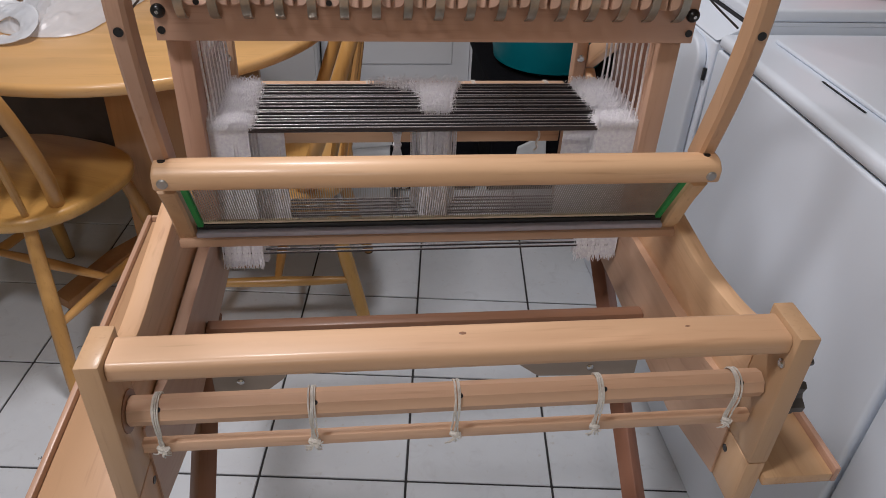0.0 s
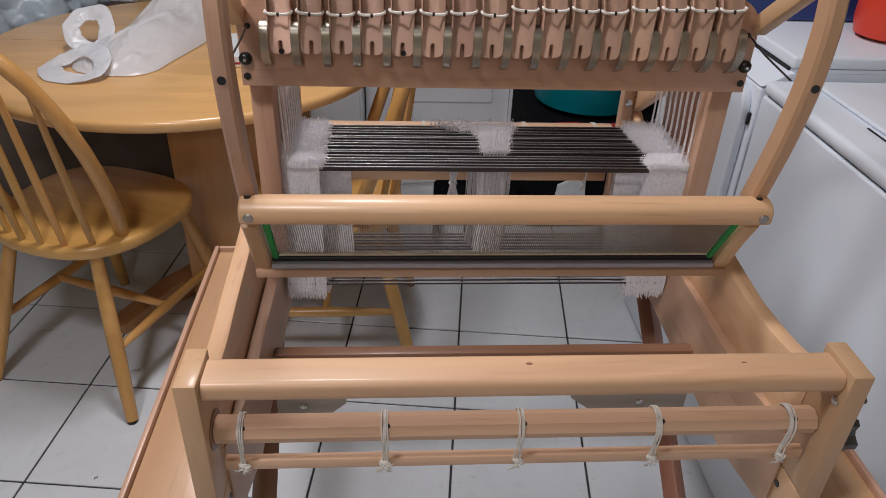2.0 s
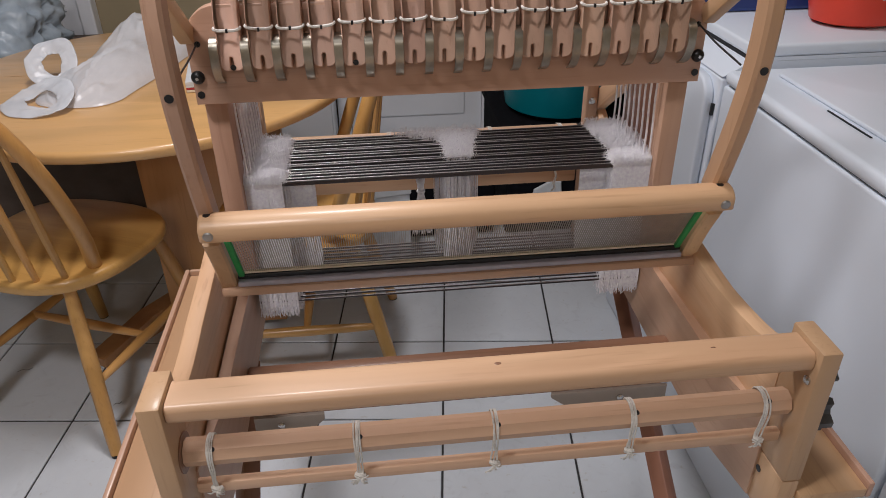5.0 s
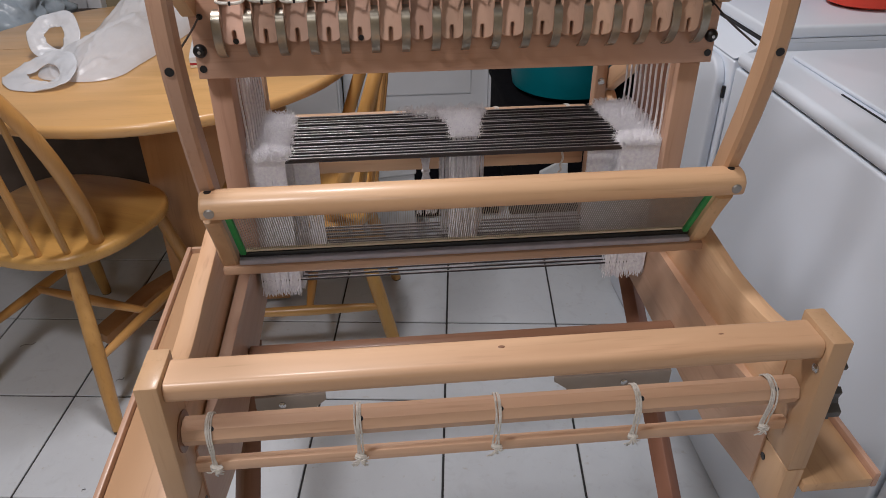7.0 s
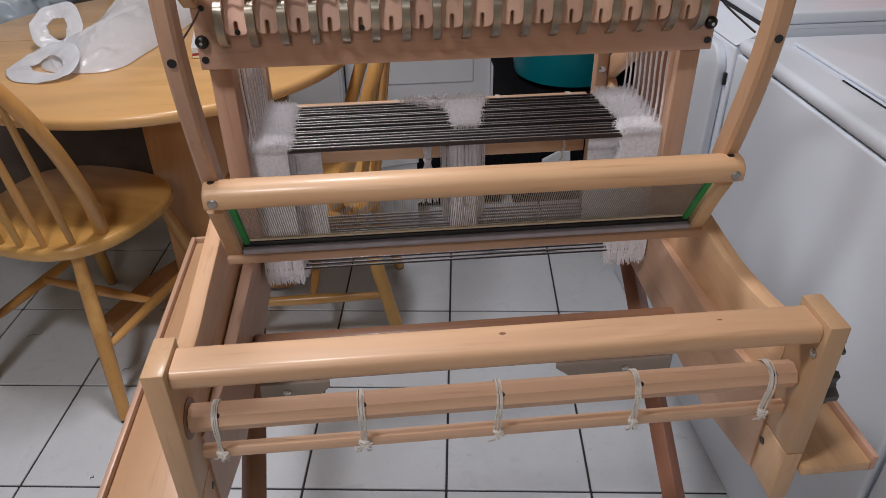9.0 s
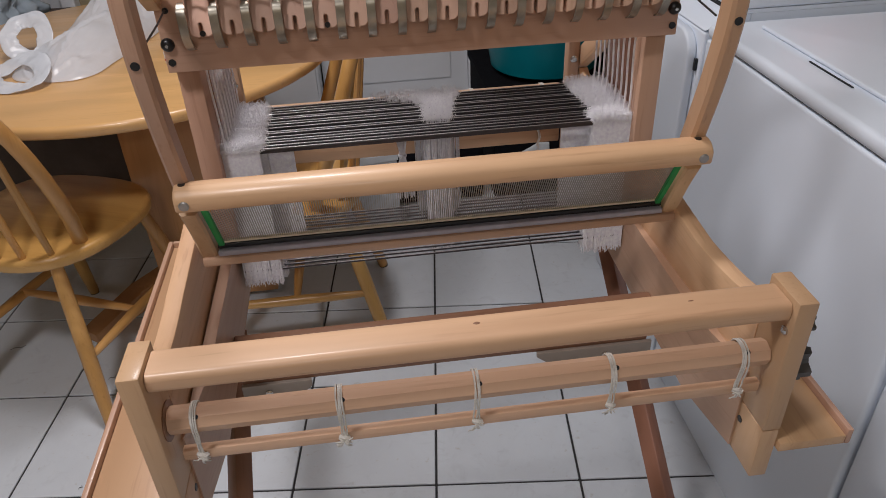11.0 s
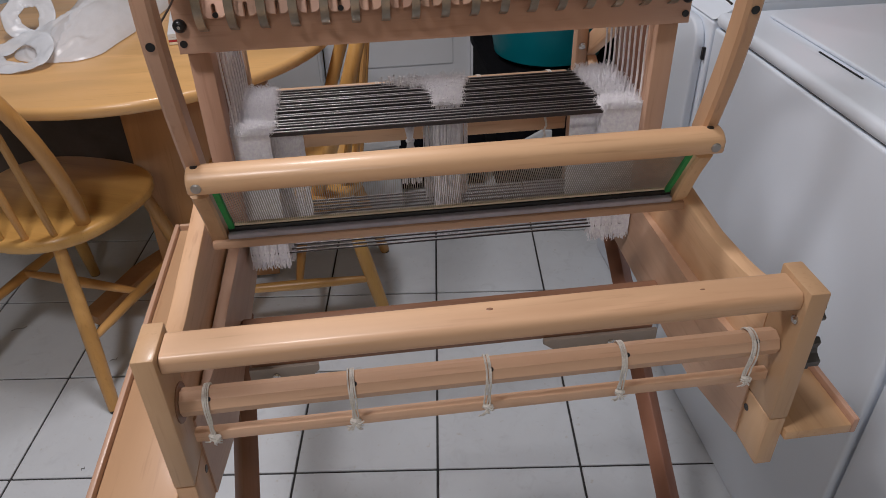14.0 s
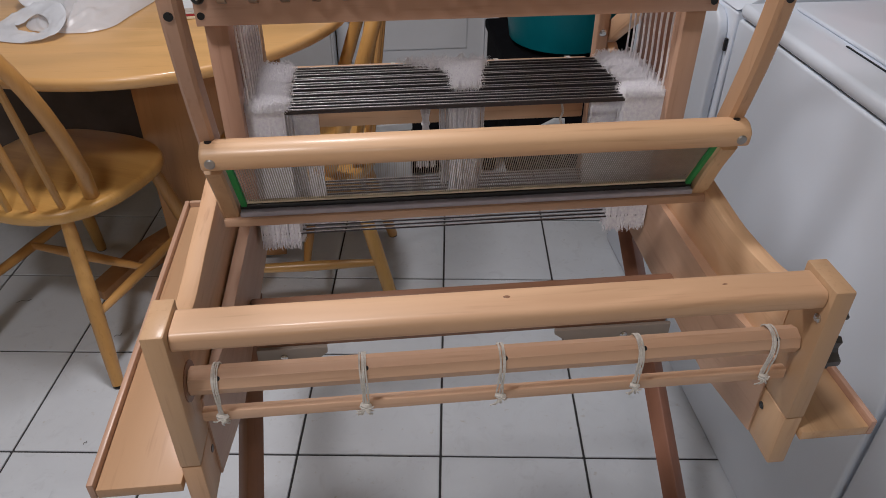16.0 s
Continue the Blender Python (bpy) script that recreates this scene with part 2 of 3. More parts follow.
def lathe(profile, centre=(0, 0), sides=24):
    bm = bmesh.new()
    rings = []
    for r, z in profile:
        rings.append([bm.verts.new((centre[0] + r * math.cos(a), centre[1] + r * math.sin(a), z))
                      for a in (2 * math.pi * k / sides for k in range(sides))])
    for a, b in zip(rings, rings[1:]):
        for k in range(sides):
            bm.faces.new((a[k], a[(k + 1) % sides], b[(k + 1) % sides], b[k]))
    bm.faces.new(rings[0])
    bm.faces.new(rings[-1])
    return bm


def smooth_line(keys, steps=6):
    """Catmull-Rom through key points."""
    k = [Vector(p) for p in keys]
    k = [2 * k[0] - k[1], *k, 2 * k[-1] - k[-2]]
    out = []
    for i in range(1, len(k) - 2):
        for s in range(steps):
            t = s / steps
            a, b, c, d = k[i - 1:i + 3]
            out.append(0.5 * (2 * b + (c - a) * t + (2 * a - 5 * b + 4 * c - d) * t * t + (3 * b - a - 3 * c + d) * t ** 3))
    out.append(k[-2])
    return out


def bowed_bar(keys, width_x, depth, steps=6, bevel=0.004):
    """A bar bent in the y-z plane, of rectangular section, its middle along keys (x, y, z)."""
    mid = smooth_line(keys, steps)
    bm = bmesh.new()
    rings = []
    for i, p in enumerate(mid):
        d = (mid[min(i + 1, len(mid) - 1)] - mid[max(i - 1, 0)]).normalized()
        n = Vector((0, -d.z, d.y)).normalized()
        w, h, c = width_x / 2, depth / 2, bevel
        ring = [(w, h - c), (w - c, h), (-w + c, h), (-w, h - c), (-w, -h + c), (-w + c, -h), (w - c, -h), (w, -h + c)]
        rings.append([bm.verts.new(p + Vector((u, 0, 0)) + n * v) for u, v in ring])
    for a, b in zip(rings, rings[1:]):
        for k in range(8):
            bm.faces.new((a[k], a[(k + 1) % 8], b[(k + 1) % 8], b[k]))
    bm.faces.new(rings[0])
    bm.faces.new(rings[-1])
    return bm


# ---- the room ----
X0, X1, Y0, Y1, TOP = -2.9, 1.42, -3.0, 2.75, 2.60

floor_bed = part("floor", box((X0, Y0, -0.06), (X1, Y1, -0.004)), grout)
tagged(floor_bed, "glazed white marbled floor tiles with dark joints", "floor", kind="structure")
ceiling = part("ceiling", box((X0, Y0, TOP), (X1, Y1, TOP + 0.1)), ceiling_paint)
tagged(ceiling, "plain painted white ceiling of the room", "ceiling", kind="structure")
for nm, lo, hi in (("wall_north", (X0, Y1, -0.06), (X1, Y1 + 0.1, TOP)), ("wall_south", (X0, Y0 - 0.1, -0.06), (X1, Y0, TOP)),
                   ("wall_west", (X0 - 0.1, Y0, -0.06), (X0, Y1, TOP)), ("wall_east", (X1, Y0, -0.06), (X1 + 0.1, Y1, TOP))):
    tagged(part(nm, box(lo, hi), wall_paint), "khaki painted plaster wall of the room", "wall", kind="structure")


def door(name, x0, x1, z1, label):
    d = thing(name, label, "door", pose(x0, Y1, 0), kind="structure")
    w = x1 - x0
    part("door_leaf", box((0.06, -0.045, 0.0), (w - 0.06, -0.003, z1 - 0.06), 0.003), white_paint, d)
    for lo, hi in (((0.14, -0.052, 0.16), (w - 0.14, -0.045, 0.80)), ((0.14, -0.052, 0.95), (w - 0.14, -0.045, z1 - 0.2))):
        part("door_panel", box(lo, hi, 0.005), white_paint, d)
    for lo, hi in (((0, -0.07, 0), (0.058, -0.003, z1)), ((w - 0.058, -0.07, 0), (w, -0.003, z1)), ((0.058, -0.07, z1 - 0.058), (w - 0.058, -0.003, z1))):
        part("door_trim", box(lo, hi, 0.006), white_paint, d)
    return d


door("door_1", -0.27, 0.46, 2.05, "white painted panel door with moulded trim")
door("door_2", -2.05, -1.24, 2.05, "white painted door with grey-white frame")

for lamp_x, lamp_y, watts in LAMPS:
    lamp = thing("ceiling_lamp", "round white ceiling lamp with a metal rim", "lamp", pose(lamp_x, lamp_y, 0), group="ceiling lamps")
    part("base", lathe([(0.14, TOP - 0.001), (0.14, TOP - 0.03), (0.12, TOP - 0.05)], sides=32), white_paint, lamp)


# ---- the loom ----
loom = thing("table_loom", "beech table loom on a folding stand with side shelves", "loom")
for s in (-1, 1):
    o = part("front_post", box((min(s * .335, s * .358), 0, .7025), (max(s * .335, s * .358), .06, .892), .0024, 2), beech_z, loom)
    soft_shade(o)
    o = part("post_foot", box((min(s * .335, s * .3575), 0.0005, .62), (max(s * .335, s * .3575), .0595, .7015), .0024, 2), beech_z, loom)
    soft_shade(o)
    if s > 0:
        o = part("screw", lathe([(0.0055, 0), (0.0055, .002), (0.003, .0035)], sides=12), bright_steel, loom)
        o.matrix_local = pose(s * .335, .012, .849, 0, -90 * s, 0)
    o = part("bolt_hole", lathe([(0.0048, 0), (0.0048, .0008)], sides=12), black_plastic, loom)
    o.matrix_local = pose(s * .335, .046, .676, 0, -90 * s, 0)
    # curved side board, and the deeper rail inside it
    top = smooth_line([(.061, .850, 0), (.112, .837, 0), (.163, .835, 0), (.22, .838, 0), (.30, .845, 0), (.36, .852, 0), (.42, .861, 0)], 5)
    outline = [(p.x, p.y) for p in top] + [(.42, .70), (.061, .70)]
    board_bm = extrude_outline(outline, s * .3355, s * .358, "x", .003)
    rail_bm = extrude_outline([(.052, .623), (.16, .623), (.39, .632), (.80, .645), (.80, .752), (.39, .752), (.16, .752), (.052, .752)], s * .320, s * .335, "x")
    for v in rail_bm.verts:      # the rail starts flush with the post and thickens to the rear
        if abs(v.co.x) < .328:
            v.co.x = s * (.3325 if v.co.y < .06 else .317) - (.002 if v.co.y > .1 else 0)
    for v in board_bm.verts:      # both boards stand a little askew
        v.co.x -= (.004 if s < 0 else .012) * min(1.0, max(0.0, (v.co.y - .08) / .13))
    soft_shade(part("side_board", board_bm, beech_y, loom))
    soft_shade(part("side_rail", rail_bm, pink_y, loom))
    # rear post with a brace up to the castle and a short one below it
    rear_x = .321 if s > 0 else -.333
    soft_shade(part("rear_post", box((rear_x - .012, .80, .56), (rear_x + .012, .828, .925), .004), pink_z, loom))
    for y_a, z_a, y_b, z_b in ((.835, .872, .60, 1.030), (.815, .852, .665, .775)):
        o = part("rear_brace", box((-.010, 0, -.016), (.010, math.hypot(y_b - y_a, z_b - z_a), .020), .003), beech_y, loom)
        o.matrix_local = pose(rear_x + s * .0225, y_a, z_a, math.degrees(math.atan2(z_b - z_a, y_b - y_a)), 0, 0)
        soft_shade(o)
    o = part("bolt", lathe([(0.0075, 0), (0.0075, .002), (0.0045, .005)], sides=14), bright_steel, loom)
    o.matrix_local = pose(rear_x, .80, .886, 90, 0, 0)
    # castle upright and the wide cheek behind it
    soft_shade(part("castle_upright", box((min(s * .306, s * .336), .421, .753), (max(s * .306, s * .336), .462, 1.0525), .003), pink_z, loom))
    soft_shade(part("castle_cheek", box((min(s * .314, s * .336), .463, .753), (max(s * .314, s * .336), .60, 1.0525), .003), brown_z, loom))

def long_bar(x0, x1, y0, y1, z0, z1, r):
    """A bar along x with its four long edges rounded and its ends cut square."""
    outline = []
    for cy, cz, a0 in ((y1 - r, z1 - r, 0), (y0 + r, z1 - r, 90), (y0 + r, z0 + r, 180), (y1 - r, z0 + r, 270)):
        outline += [(cy + r * math.cos(radians(a0 + d)), cz + r * math.sin(radians(a0 + d))) for d in range(0, 91, 15)]
    return extrude_outline(outline, x0, x1, "x", .0008, 1)


soft_shade(part("breast_beam", long_bar(-.3345, .3345, .008, .054, .862, .886, .0085), beech_x, loom, "long rounded beech beam with a small knot"))
o = part("knot", lathe([(0.0042, 0), (0.003, .0006)], sides=12), brown_x, loom)
o.matrix_local = pose(0.0, .036, .8858) @ Matrix.Diagonal((1.0, .6, 1, 1))
o = part("knot", lathe([(0.0022, 0), (0.0015, .0006)], sides=10), brown_x, loom)
o.matrix_local = pose(.232, .034, .8858) @ Matrix.Diagonal((1.6, .5, 1, 1))
soft_shade(part("cloth_beam", tube([(-.333, .034, .800), (.333, .034, .800)], .0155, 8), pale_x, loom, "octagonal beech roller"), 25)
soft_shade(part("apron_rod", box((-.328, .024, .7460), (.3325, .035, .7605), .0018), pale_x, loom))
for s in (-1,):
    o = part("beam_washer", lathe([(.0225, 0), (.0225, .0015)], sides=20), brown_x, loom)
    o.matrix_local = pose(s * .3335, .034, .800, 0, 90 * s, 0)


def apron_tie(seed):
    rnd = random.Random(seed)
    bm = bmesh.new()
    for k in range(4):
        x = (k - 1.5) * .0018 + rnd.uniform(-.0008, .0008)
        lean = rnd.uniform(-.004, .004)
        loop = [(x, .0510, .800), (x, .046, .8125), (x, .034, .8170), (x, .0220, .8120), (x + lean * .2, .0175, .800), (x + lean * .4, .0182, .785),
                (x * .6 + lean * .7, .0205, .772), (x * .5 + lean, .0212, .764), (lean, .0218, .752)]
        add_tube(bm, smooth_line(loop, 4), .00100, 5)
    add_tube(bm, smooth_line([(-.005, .0220, .7575), (0, .0195, .757), (.005, .0220, .7545)], 3), .0028, 6)
    for k in range(18):
        dx, dz = rnd.uniform(-.011, .009), rnd.uniform(-.013, .002)
        add_tube(bm, smooth_line([(0, .0200, .755), (dx * .5, .0170, .755 + dz * .45), (dx, .0205, .755 + dz)], 3), .0008, 4)
    return bm


for k, x in enumerate((-.306, -.152, -.003, .151, .303)):
    o = part("apron_tie", apron_tie(k), white_cord, loom, "knotted white cotton cord")
    o.matrix_local = pose(x, 0, 0)
    o = part("peg_hole", lathe([(.0028, 0), (.0028, .0006)], sides=10), gap_black, loom)
    o.matrix_local = pose(x + .0035, .0235, .8108, 45, 0, 0)

soft_shade(part("cross_rail", box((-.3185, .29, .601), (.3145, .31, .684), .003), brown_x, loom))
soft_shade(part("back_beam", box((-.3205, .815, .797), (.3085, .850, .8235), .005, 3), polished_x, loom))
soft_shade(part("rear_rail", box((-.3205, .828, .699), (.3085, .846, .731), .003), beech_x, loom))
for x in (-.085, .12, .265):
    bm = bmesh.new()
    for k in range(3):
        add_tube(bm, smooth_line([(k * .004, .8125, .800), (k * .004, .813, .822), (k * .003, .822, .8265), (k * .003, .840, .8262), (k * .003, .8525, .822)], 3), .0010, 5)
    o = part("warp_tie", bm, white_cord, loom)
    o.matrix_local = pose(x, 0, 0)
o = part("warp_tie", tube(smooth_line([(0, .826, .731), (.003, .822, .715), (-.002, .820, .700), (.001, .820, .690), (-.006, .820, .682)], 4), .0024, 6), white_cord, loom)
o.matrix_local = pose(.262, 0, 0)

# ratchet wheel and pawl outside the right post
for z, r in ((.787, .029), (.840, .015)):
    outline = []
    for k in range(24):
        rr = r * (1.0 if k % 4 < 2 else .70)
        outline.append((.034 + rr * math.cos(2 * math.pi * k / 24), z + rr * math.sin(2 * math.pi * k / 24)))
    soft_shade(part("ratchet", extrude_outline(outline, .3585, .379, "x", .002), grey_plastic, loom, "dark grey plastic ratchet wheel"), 30)

# side shelves with a raised rim
for s in (-1, 1):
    w = .452 if s < 0 else .444
    a, b = sorted((s * .3595, s * w))
    shelf = part("side_shelf", box((a, -.005, .668), (b, .575, .682), .0015), shelf_wood, loom)
    soft_shade(shelf)
    a, b = sorted((s * (w + .0003), s * (w + .008)))
    soft_shade(part("rim", box((a, -.005, .667), (b, .583, .691), .002), pink_y, shelf))
    a, b = sorted((s * .3595, s * w))
    soft_shade(part("rim", box((a, .5753, .667), (b, .583, .691), .002), pink_x, shelf))
    for y in (.12, .40):
        a, b = sorted((s * .359, s * .42))
        part("bracket", box((a, y - .01, .64), (b, y + .01, .6675), .003), brown_x, shelf)

# stand: slanted legs and the grey plates on the cross rail
for s, (y0, z0), (y1, z1) in ((-1, (-.33, 0.012), (.42, .605)), (1, (-.21, .012), (.62, .60))):
    leg = part("stand_leg", box((-.0145, -.0145, 0), (.0145, .0145, math.hypot(y1 - y0, z1 - z0)), .0025), brown_z, loom)
    soft_shade(leg)
    leg.matrix_local = pose(s * .3435 + (.006 if s > 0 else 0), y0, z0, -math.degrees(math.atan2(y1 - y0, z1 - z0)), 0, 0) @ pose(0, 0, 0, 0, 0, 40)
    foot = part("stand_foot", box((-.014, -.04, 0), (.014, .04, .016), .003), brown_z, loom)
    foot.matrix_local = pose(s * .3435 + (.006 if s > 0 else 0), y0 + .01, 0)
for a, b in ((-.3195, -.215), (.135, .3195)):
    outline = [(a, .560), (b - .03, .565), (b, .592), (b, .604), (a, .604)] if a < 0 else [(a + .03, .572), (b, .565), (b, .604), (a, .604), (a, .596)]
    plate = part("corner_plate", extrude_outline(outline, .283, .2895, "y", .001), ply_grey, loom)
    o = part("screw", lathe([(0.0055, 0), (0.0055, .002), (0.003, .0035)], sides=12), bright_steel, plate)
    o.matrix_local = pose(-.28 if a < 0 else .245, .283, .588, 90, 0, 0)

# castle board with rounded upper corners
outline = [(.3405, 1.053), (.3405, 1.135)] + [(.3405 - .045 + .045 * math.cos(a), 1.135 + .045 * math.sin(a)) for a in (math.pi * k / 16 for k in range(1, 8))]
outline += [(.295, 1.18)]
outline = outline + [(-x, z) for x, z in reversed(outline)]
soft_shade(part("castle_board", extrude_outline(outline, .40, .42, "y", .003), pink_x, loom, "wide beech board that carries the levers"))
soft_shade(part("castle_back_board", extrude_outline(outline, .64, .66, "y", .003), pink_x, loom))
for s in (-1, 1):
    knob = part("black_knob", lathe([(.0086, 0), (.0086, .003), (.0068, .006), (.004, .0075)], sides=20), black_plastic, loom, "glossy black knob")
    soft_shade(knob)
    knob.matrix_local = pose(s * .3325, .40, 1.0905, 90, 0, 0)
    o = part("rivet", lathe([(.0022, 0), (.0022, .0015)], sides=10), bright_steel, knob)
    o.matrix_local = pose(0, 0, .0075)
    o = part("bolt_hole", lathe([(.0048, 0), (.0048, .0012)], sides=14), black_plastic, loom)
    o.matrix_local = pose(s * .3325, .40, 1.067, 90, 0, 0)
    o = part("cord_hole", lathe([(.0038, 0), (.0038, .0012)], sides=12), black_plastic, loom)
    o.matrix_local = pose(s * .326, .40, 1.1325, 90, 0, 0)
for s in (-1, 1):
    part("black_cord", tube(smooth_line([(s * .3265, .401, 1.1325), (s * .3262, .394, 1.1332), (s * .3245, .34, 1.1315 if s < 0 else 1.125), (s * .3225, .262, 1.132 if s < 0 else 1.119)], 4), .0013, 6), black_plastic, loom)

# sixteen levers with a notch at the foot
w, zb, zk, zt = .0150, 1.103, 1.168, 1.30
shape = [(-w, zb + .008), (-w + .0012, zb + .0042), (-w + .0042, zb + .0012), (-w + .008, zb), (-.0020, zb), (-.0020, zb + .0155), (-.0010, zb + .0175), (.0010, zb + .0175), (.0020, zb + .0155), (.0020, zb),
         (w - .008, zb), (w - .0042, zb + .0012), (w - .0012, zb + .0042), (w, zb + .008), (w, zk), (w + .0004, zt), (-w - .0004, zt), (-w, zk)]
bm = extrude_outline(shape, .377, .395, "y", .0016, 2)
for v in bm.verts:
    if v.co.z > zk + .002:
        v.co.y += (v.co.z - zk) * .62
lever = part("lever", bm, lever_wood, loom, "flat beech lever with a notched foot")
soft_shade(lever, 30)
cord_bm = bmesh.new()
for s in (-1, 1):
    add_tube(cord_bm, smooth_line([(s * .0158, .382, .0022), (s * .0155, .3766, .0015), (s * .010, .3752, .0), (s * .0018, .3752, -.0004)], 4), .0019, 6)
cord = part("lever_cord", cord_bm, white_cord, lever, "white cord wound round the lever")
soft_shade(cord)
peg_me = part("cord_gap", box((-.0014, .3735, -.003), (.0014, .3768, .002), .0005), black_plastic, lever)
hook_line = [(0, .396, 1.141), (0, .384, 1.142), (0, .374, 1.136), (0, .3715, 1.124), (0, .3725, 1.110), (0, .378, 1.098), (0, .386, 1.089), (0, .397, 1.083)]
hook = part("lever_hook", bowed_bar(hook_line, .0108, .002, 4, .0004), hook_metal, loom, "bent strip of brushed metal")
soft_shade(hook, 24)
LEVERS = [(-.283 + k * (.572 / 15)) for k in range(16)]
rnd = random.Random(5)
for k, x in enumerate(LEVERS):
    zc = 1.154 + .005 * (k // 4)
    if k == 0:
        lever.matrix_local = pose(x, 0, 0)
        cord.matrix_local, peg_me.matrix_local = pose(0, 0, zc), pose(0, 0, zc)
        hook.matrix_local = pose(x - .0195, 0, 0)
    else:
        lv = again(lever, pose(x, rnd.uniform(-.001, .001), rnd.uniform(-.001, .001)), loom)
        again(cord, pose(0, 0, zc + rnd.uniform(-.001, .001), 0, rnd.uniform(-4, 4), 0), lv)
        again(peg_me, pose(0, 0, zc), lv)
        again(hook, pose(x - .0195, 0, 0), loom)
again(hook, pose(LEVERS[-1] + .0195, 0, 0), loom)
for k in (0, 4):
    o = part("lever_pin", lathe([(.0036, 0), (.0036, .001)], sides=12), black_plastic, loom)
    o.matrix_local = pose(LEVERS[k] + .001, .3765, 1.108, 90, 0, 0)

# beater: rail, curved arms, cheeks, reed and race
outline = [(.223, .9605), (.2235, .9462), (.2250, .9442), (.2550, .9442), (.2568, .9460), (.257, .962), (.2563, .9665), (.2540, .9700), (.2500, .9718),
           (.2430, .9722), (.2365, .9712), (.2315, .9690), (.2270, .9655)]
rail = part("beater_rail", extrude_outline(outline, -.327, .332, "x", .004, 3), beech_x, loom, "rounded beech hand rail of the beater")
soft_shade(rail)
for s in (-1, 1):
    arm = bowed_bar([(s * .320, .268, .955), (s * .320, .253, 1.0), (s * .320, .236, 1.056), (s * .320, .222, 1.12), (s * .320, .218, 1.17),
                     (s * .320, .222, 1.22), (s * .320, .245, 1.31), (s * .320, .29, 1.40)], .020, .032, 6, .004)
    arm = soft_shade(part("beater_arm", arm, pink_z if s < 0 else beech_z, rail))
    strut = part("beater_strut", box((-.009, -.012, 0), (.009, .012, .175), .003), beech_z, rail)
    strut.matrix_local = pose(s * .3365, .398, 1.144, 54, 0, 0)
    soft_shade(strut)
    soft_shade(part("beater_cheek", bowed_bar([(s * .3185, .252, .935), (s * .3185, .278, .89), (s * .3185, .303, .836)], .022, .022, 3, .003), beech_z, rail))
    o = part("bolt_hole", lathe([(.0048, 0), (.0048, .001)], sides=14), black_plastic, rail)
    o.matrix_local = pose(s * .320, .2045, 1.129, 93, 0, 0)
    o = part("bolt_hole", lathe([(.0045, 0), (.0045, .001)], sides=14), black_plastic, rail)
    o.matrix_local = pose(s * .317, .243, .9715, 0, 0, 0)
    o = part("bolt", lathe([(.0062, 0), (.0062, .0012), (.0045, .0022)], sides=20), worn_steel, rail)
    o.matrix_local = pose(s * .317 + .002, .2235, .9535, 90, 0, 0)
race = soft_shade(part("race", box((-.328, .284, .825), (.328, .326, .8375), .003), pink_x, loom))
part("reed_binding", box((-.306, .287, .838), (.306, .301, .8455), .002), reed_grey, race)
# black strip put in as the dark shadow line below the cream strip
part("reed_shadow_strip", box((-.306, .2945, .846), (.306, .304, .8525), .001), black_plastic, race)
part("reed_strip", box((-.300, .2965, .853), (.300, .3035, .856), .001), reed_cream, race)
bm = bmesh.new()
N = 210
for k in range(N):
    x = -.296 + .592 * k / (N - 1)
    vs = [bm.verts.new((x + .72 * u, y + v, z)) for z, y in ((.8545, .300), (.933, .252)) for u, v in ((-.00045, -.0012), (.00045, -.0012), (.00045, .0016), (-.00045, .0016))]
    for q in range(4):
        bm.faces.new((vs[q], vs[(q + 1) % 4], vs[4 + (q + 1) % 4], vs[4 + q]))
dents = part("reed_comb", bm, reed_metal, race, "fine metal dents of the reed")
dents["kind"] = "stuff"
for s in (-1, 1):
    part("green_tape", bowed_bar([(s * .3005, .2975, .851), (s * .3005, .2735, .892), (s * .3005, .2495, .934)], .008, .006, 2, .001), green_tape, race, "strip of green tape on the reed's end")

# shafts: steel bars above and below, white cord heddles between them
SHAFTS = [.440 + .0106 * k for k in range(16)]
rnd = random.Random(11)
top_bar = soft_shade(part("shaft_bar", long_bar(-.315, .315, -.0018, .0018, -.0028, .0042, .0005), steel, loom, "thin dark steel heddle bar"))
low_bar = soft_shade(part("lower_shaft_bar", long_bar(-.312, .312, -.0012, .0012, .0012, .0042, .0004), steel, loom, "thin steel heddle bar"))
# thin pale strips on the bars stand in for the highlight on their tops
top_edge = soft_shade(part("bar_edge", long_bar(-.3148, .3148, -.0009, .0009, .0043, .0047, .00015), edge_steel, top_bar, "bright highlight along the bar's top edge"))
low_edge = soft_shade(part("bar_edge", long_bar(-.3118, .3118, -.0009, .0009, .0043, .0047, .00015), edge_steel, low_bar, "bright highlight along the bar's top edge"))
TOP_Z, LOW_Z = .9135, .7035
bars = []
for k, y in enumerate(SHAFTS):
    dx, dz = rnd.uniform(-.006, .006), rnd.uniform(-.0015, .0015)
    bars.append((dx, dz))
    if k == 0:
        top_bar.matrix_local, low_bar.matrix_local = pose(dx, y, TOP_Z + dz), pose(dx, y, LOW_Z + dz)
    else:
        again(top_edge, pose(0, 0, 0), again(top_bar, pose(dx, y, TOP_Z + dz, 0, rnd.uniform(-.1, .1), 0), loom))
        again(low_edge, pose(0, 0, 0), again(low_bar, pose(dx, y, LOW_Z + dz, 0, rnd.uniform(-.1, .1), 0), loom))


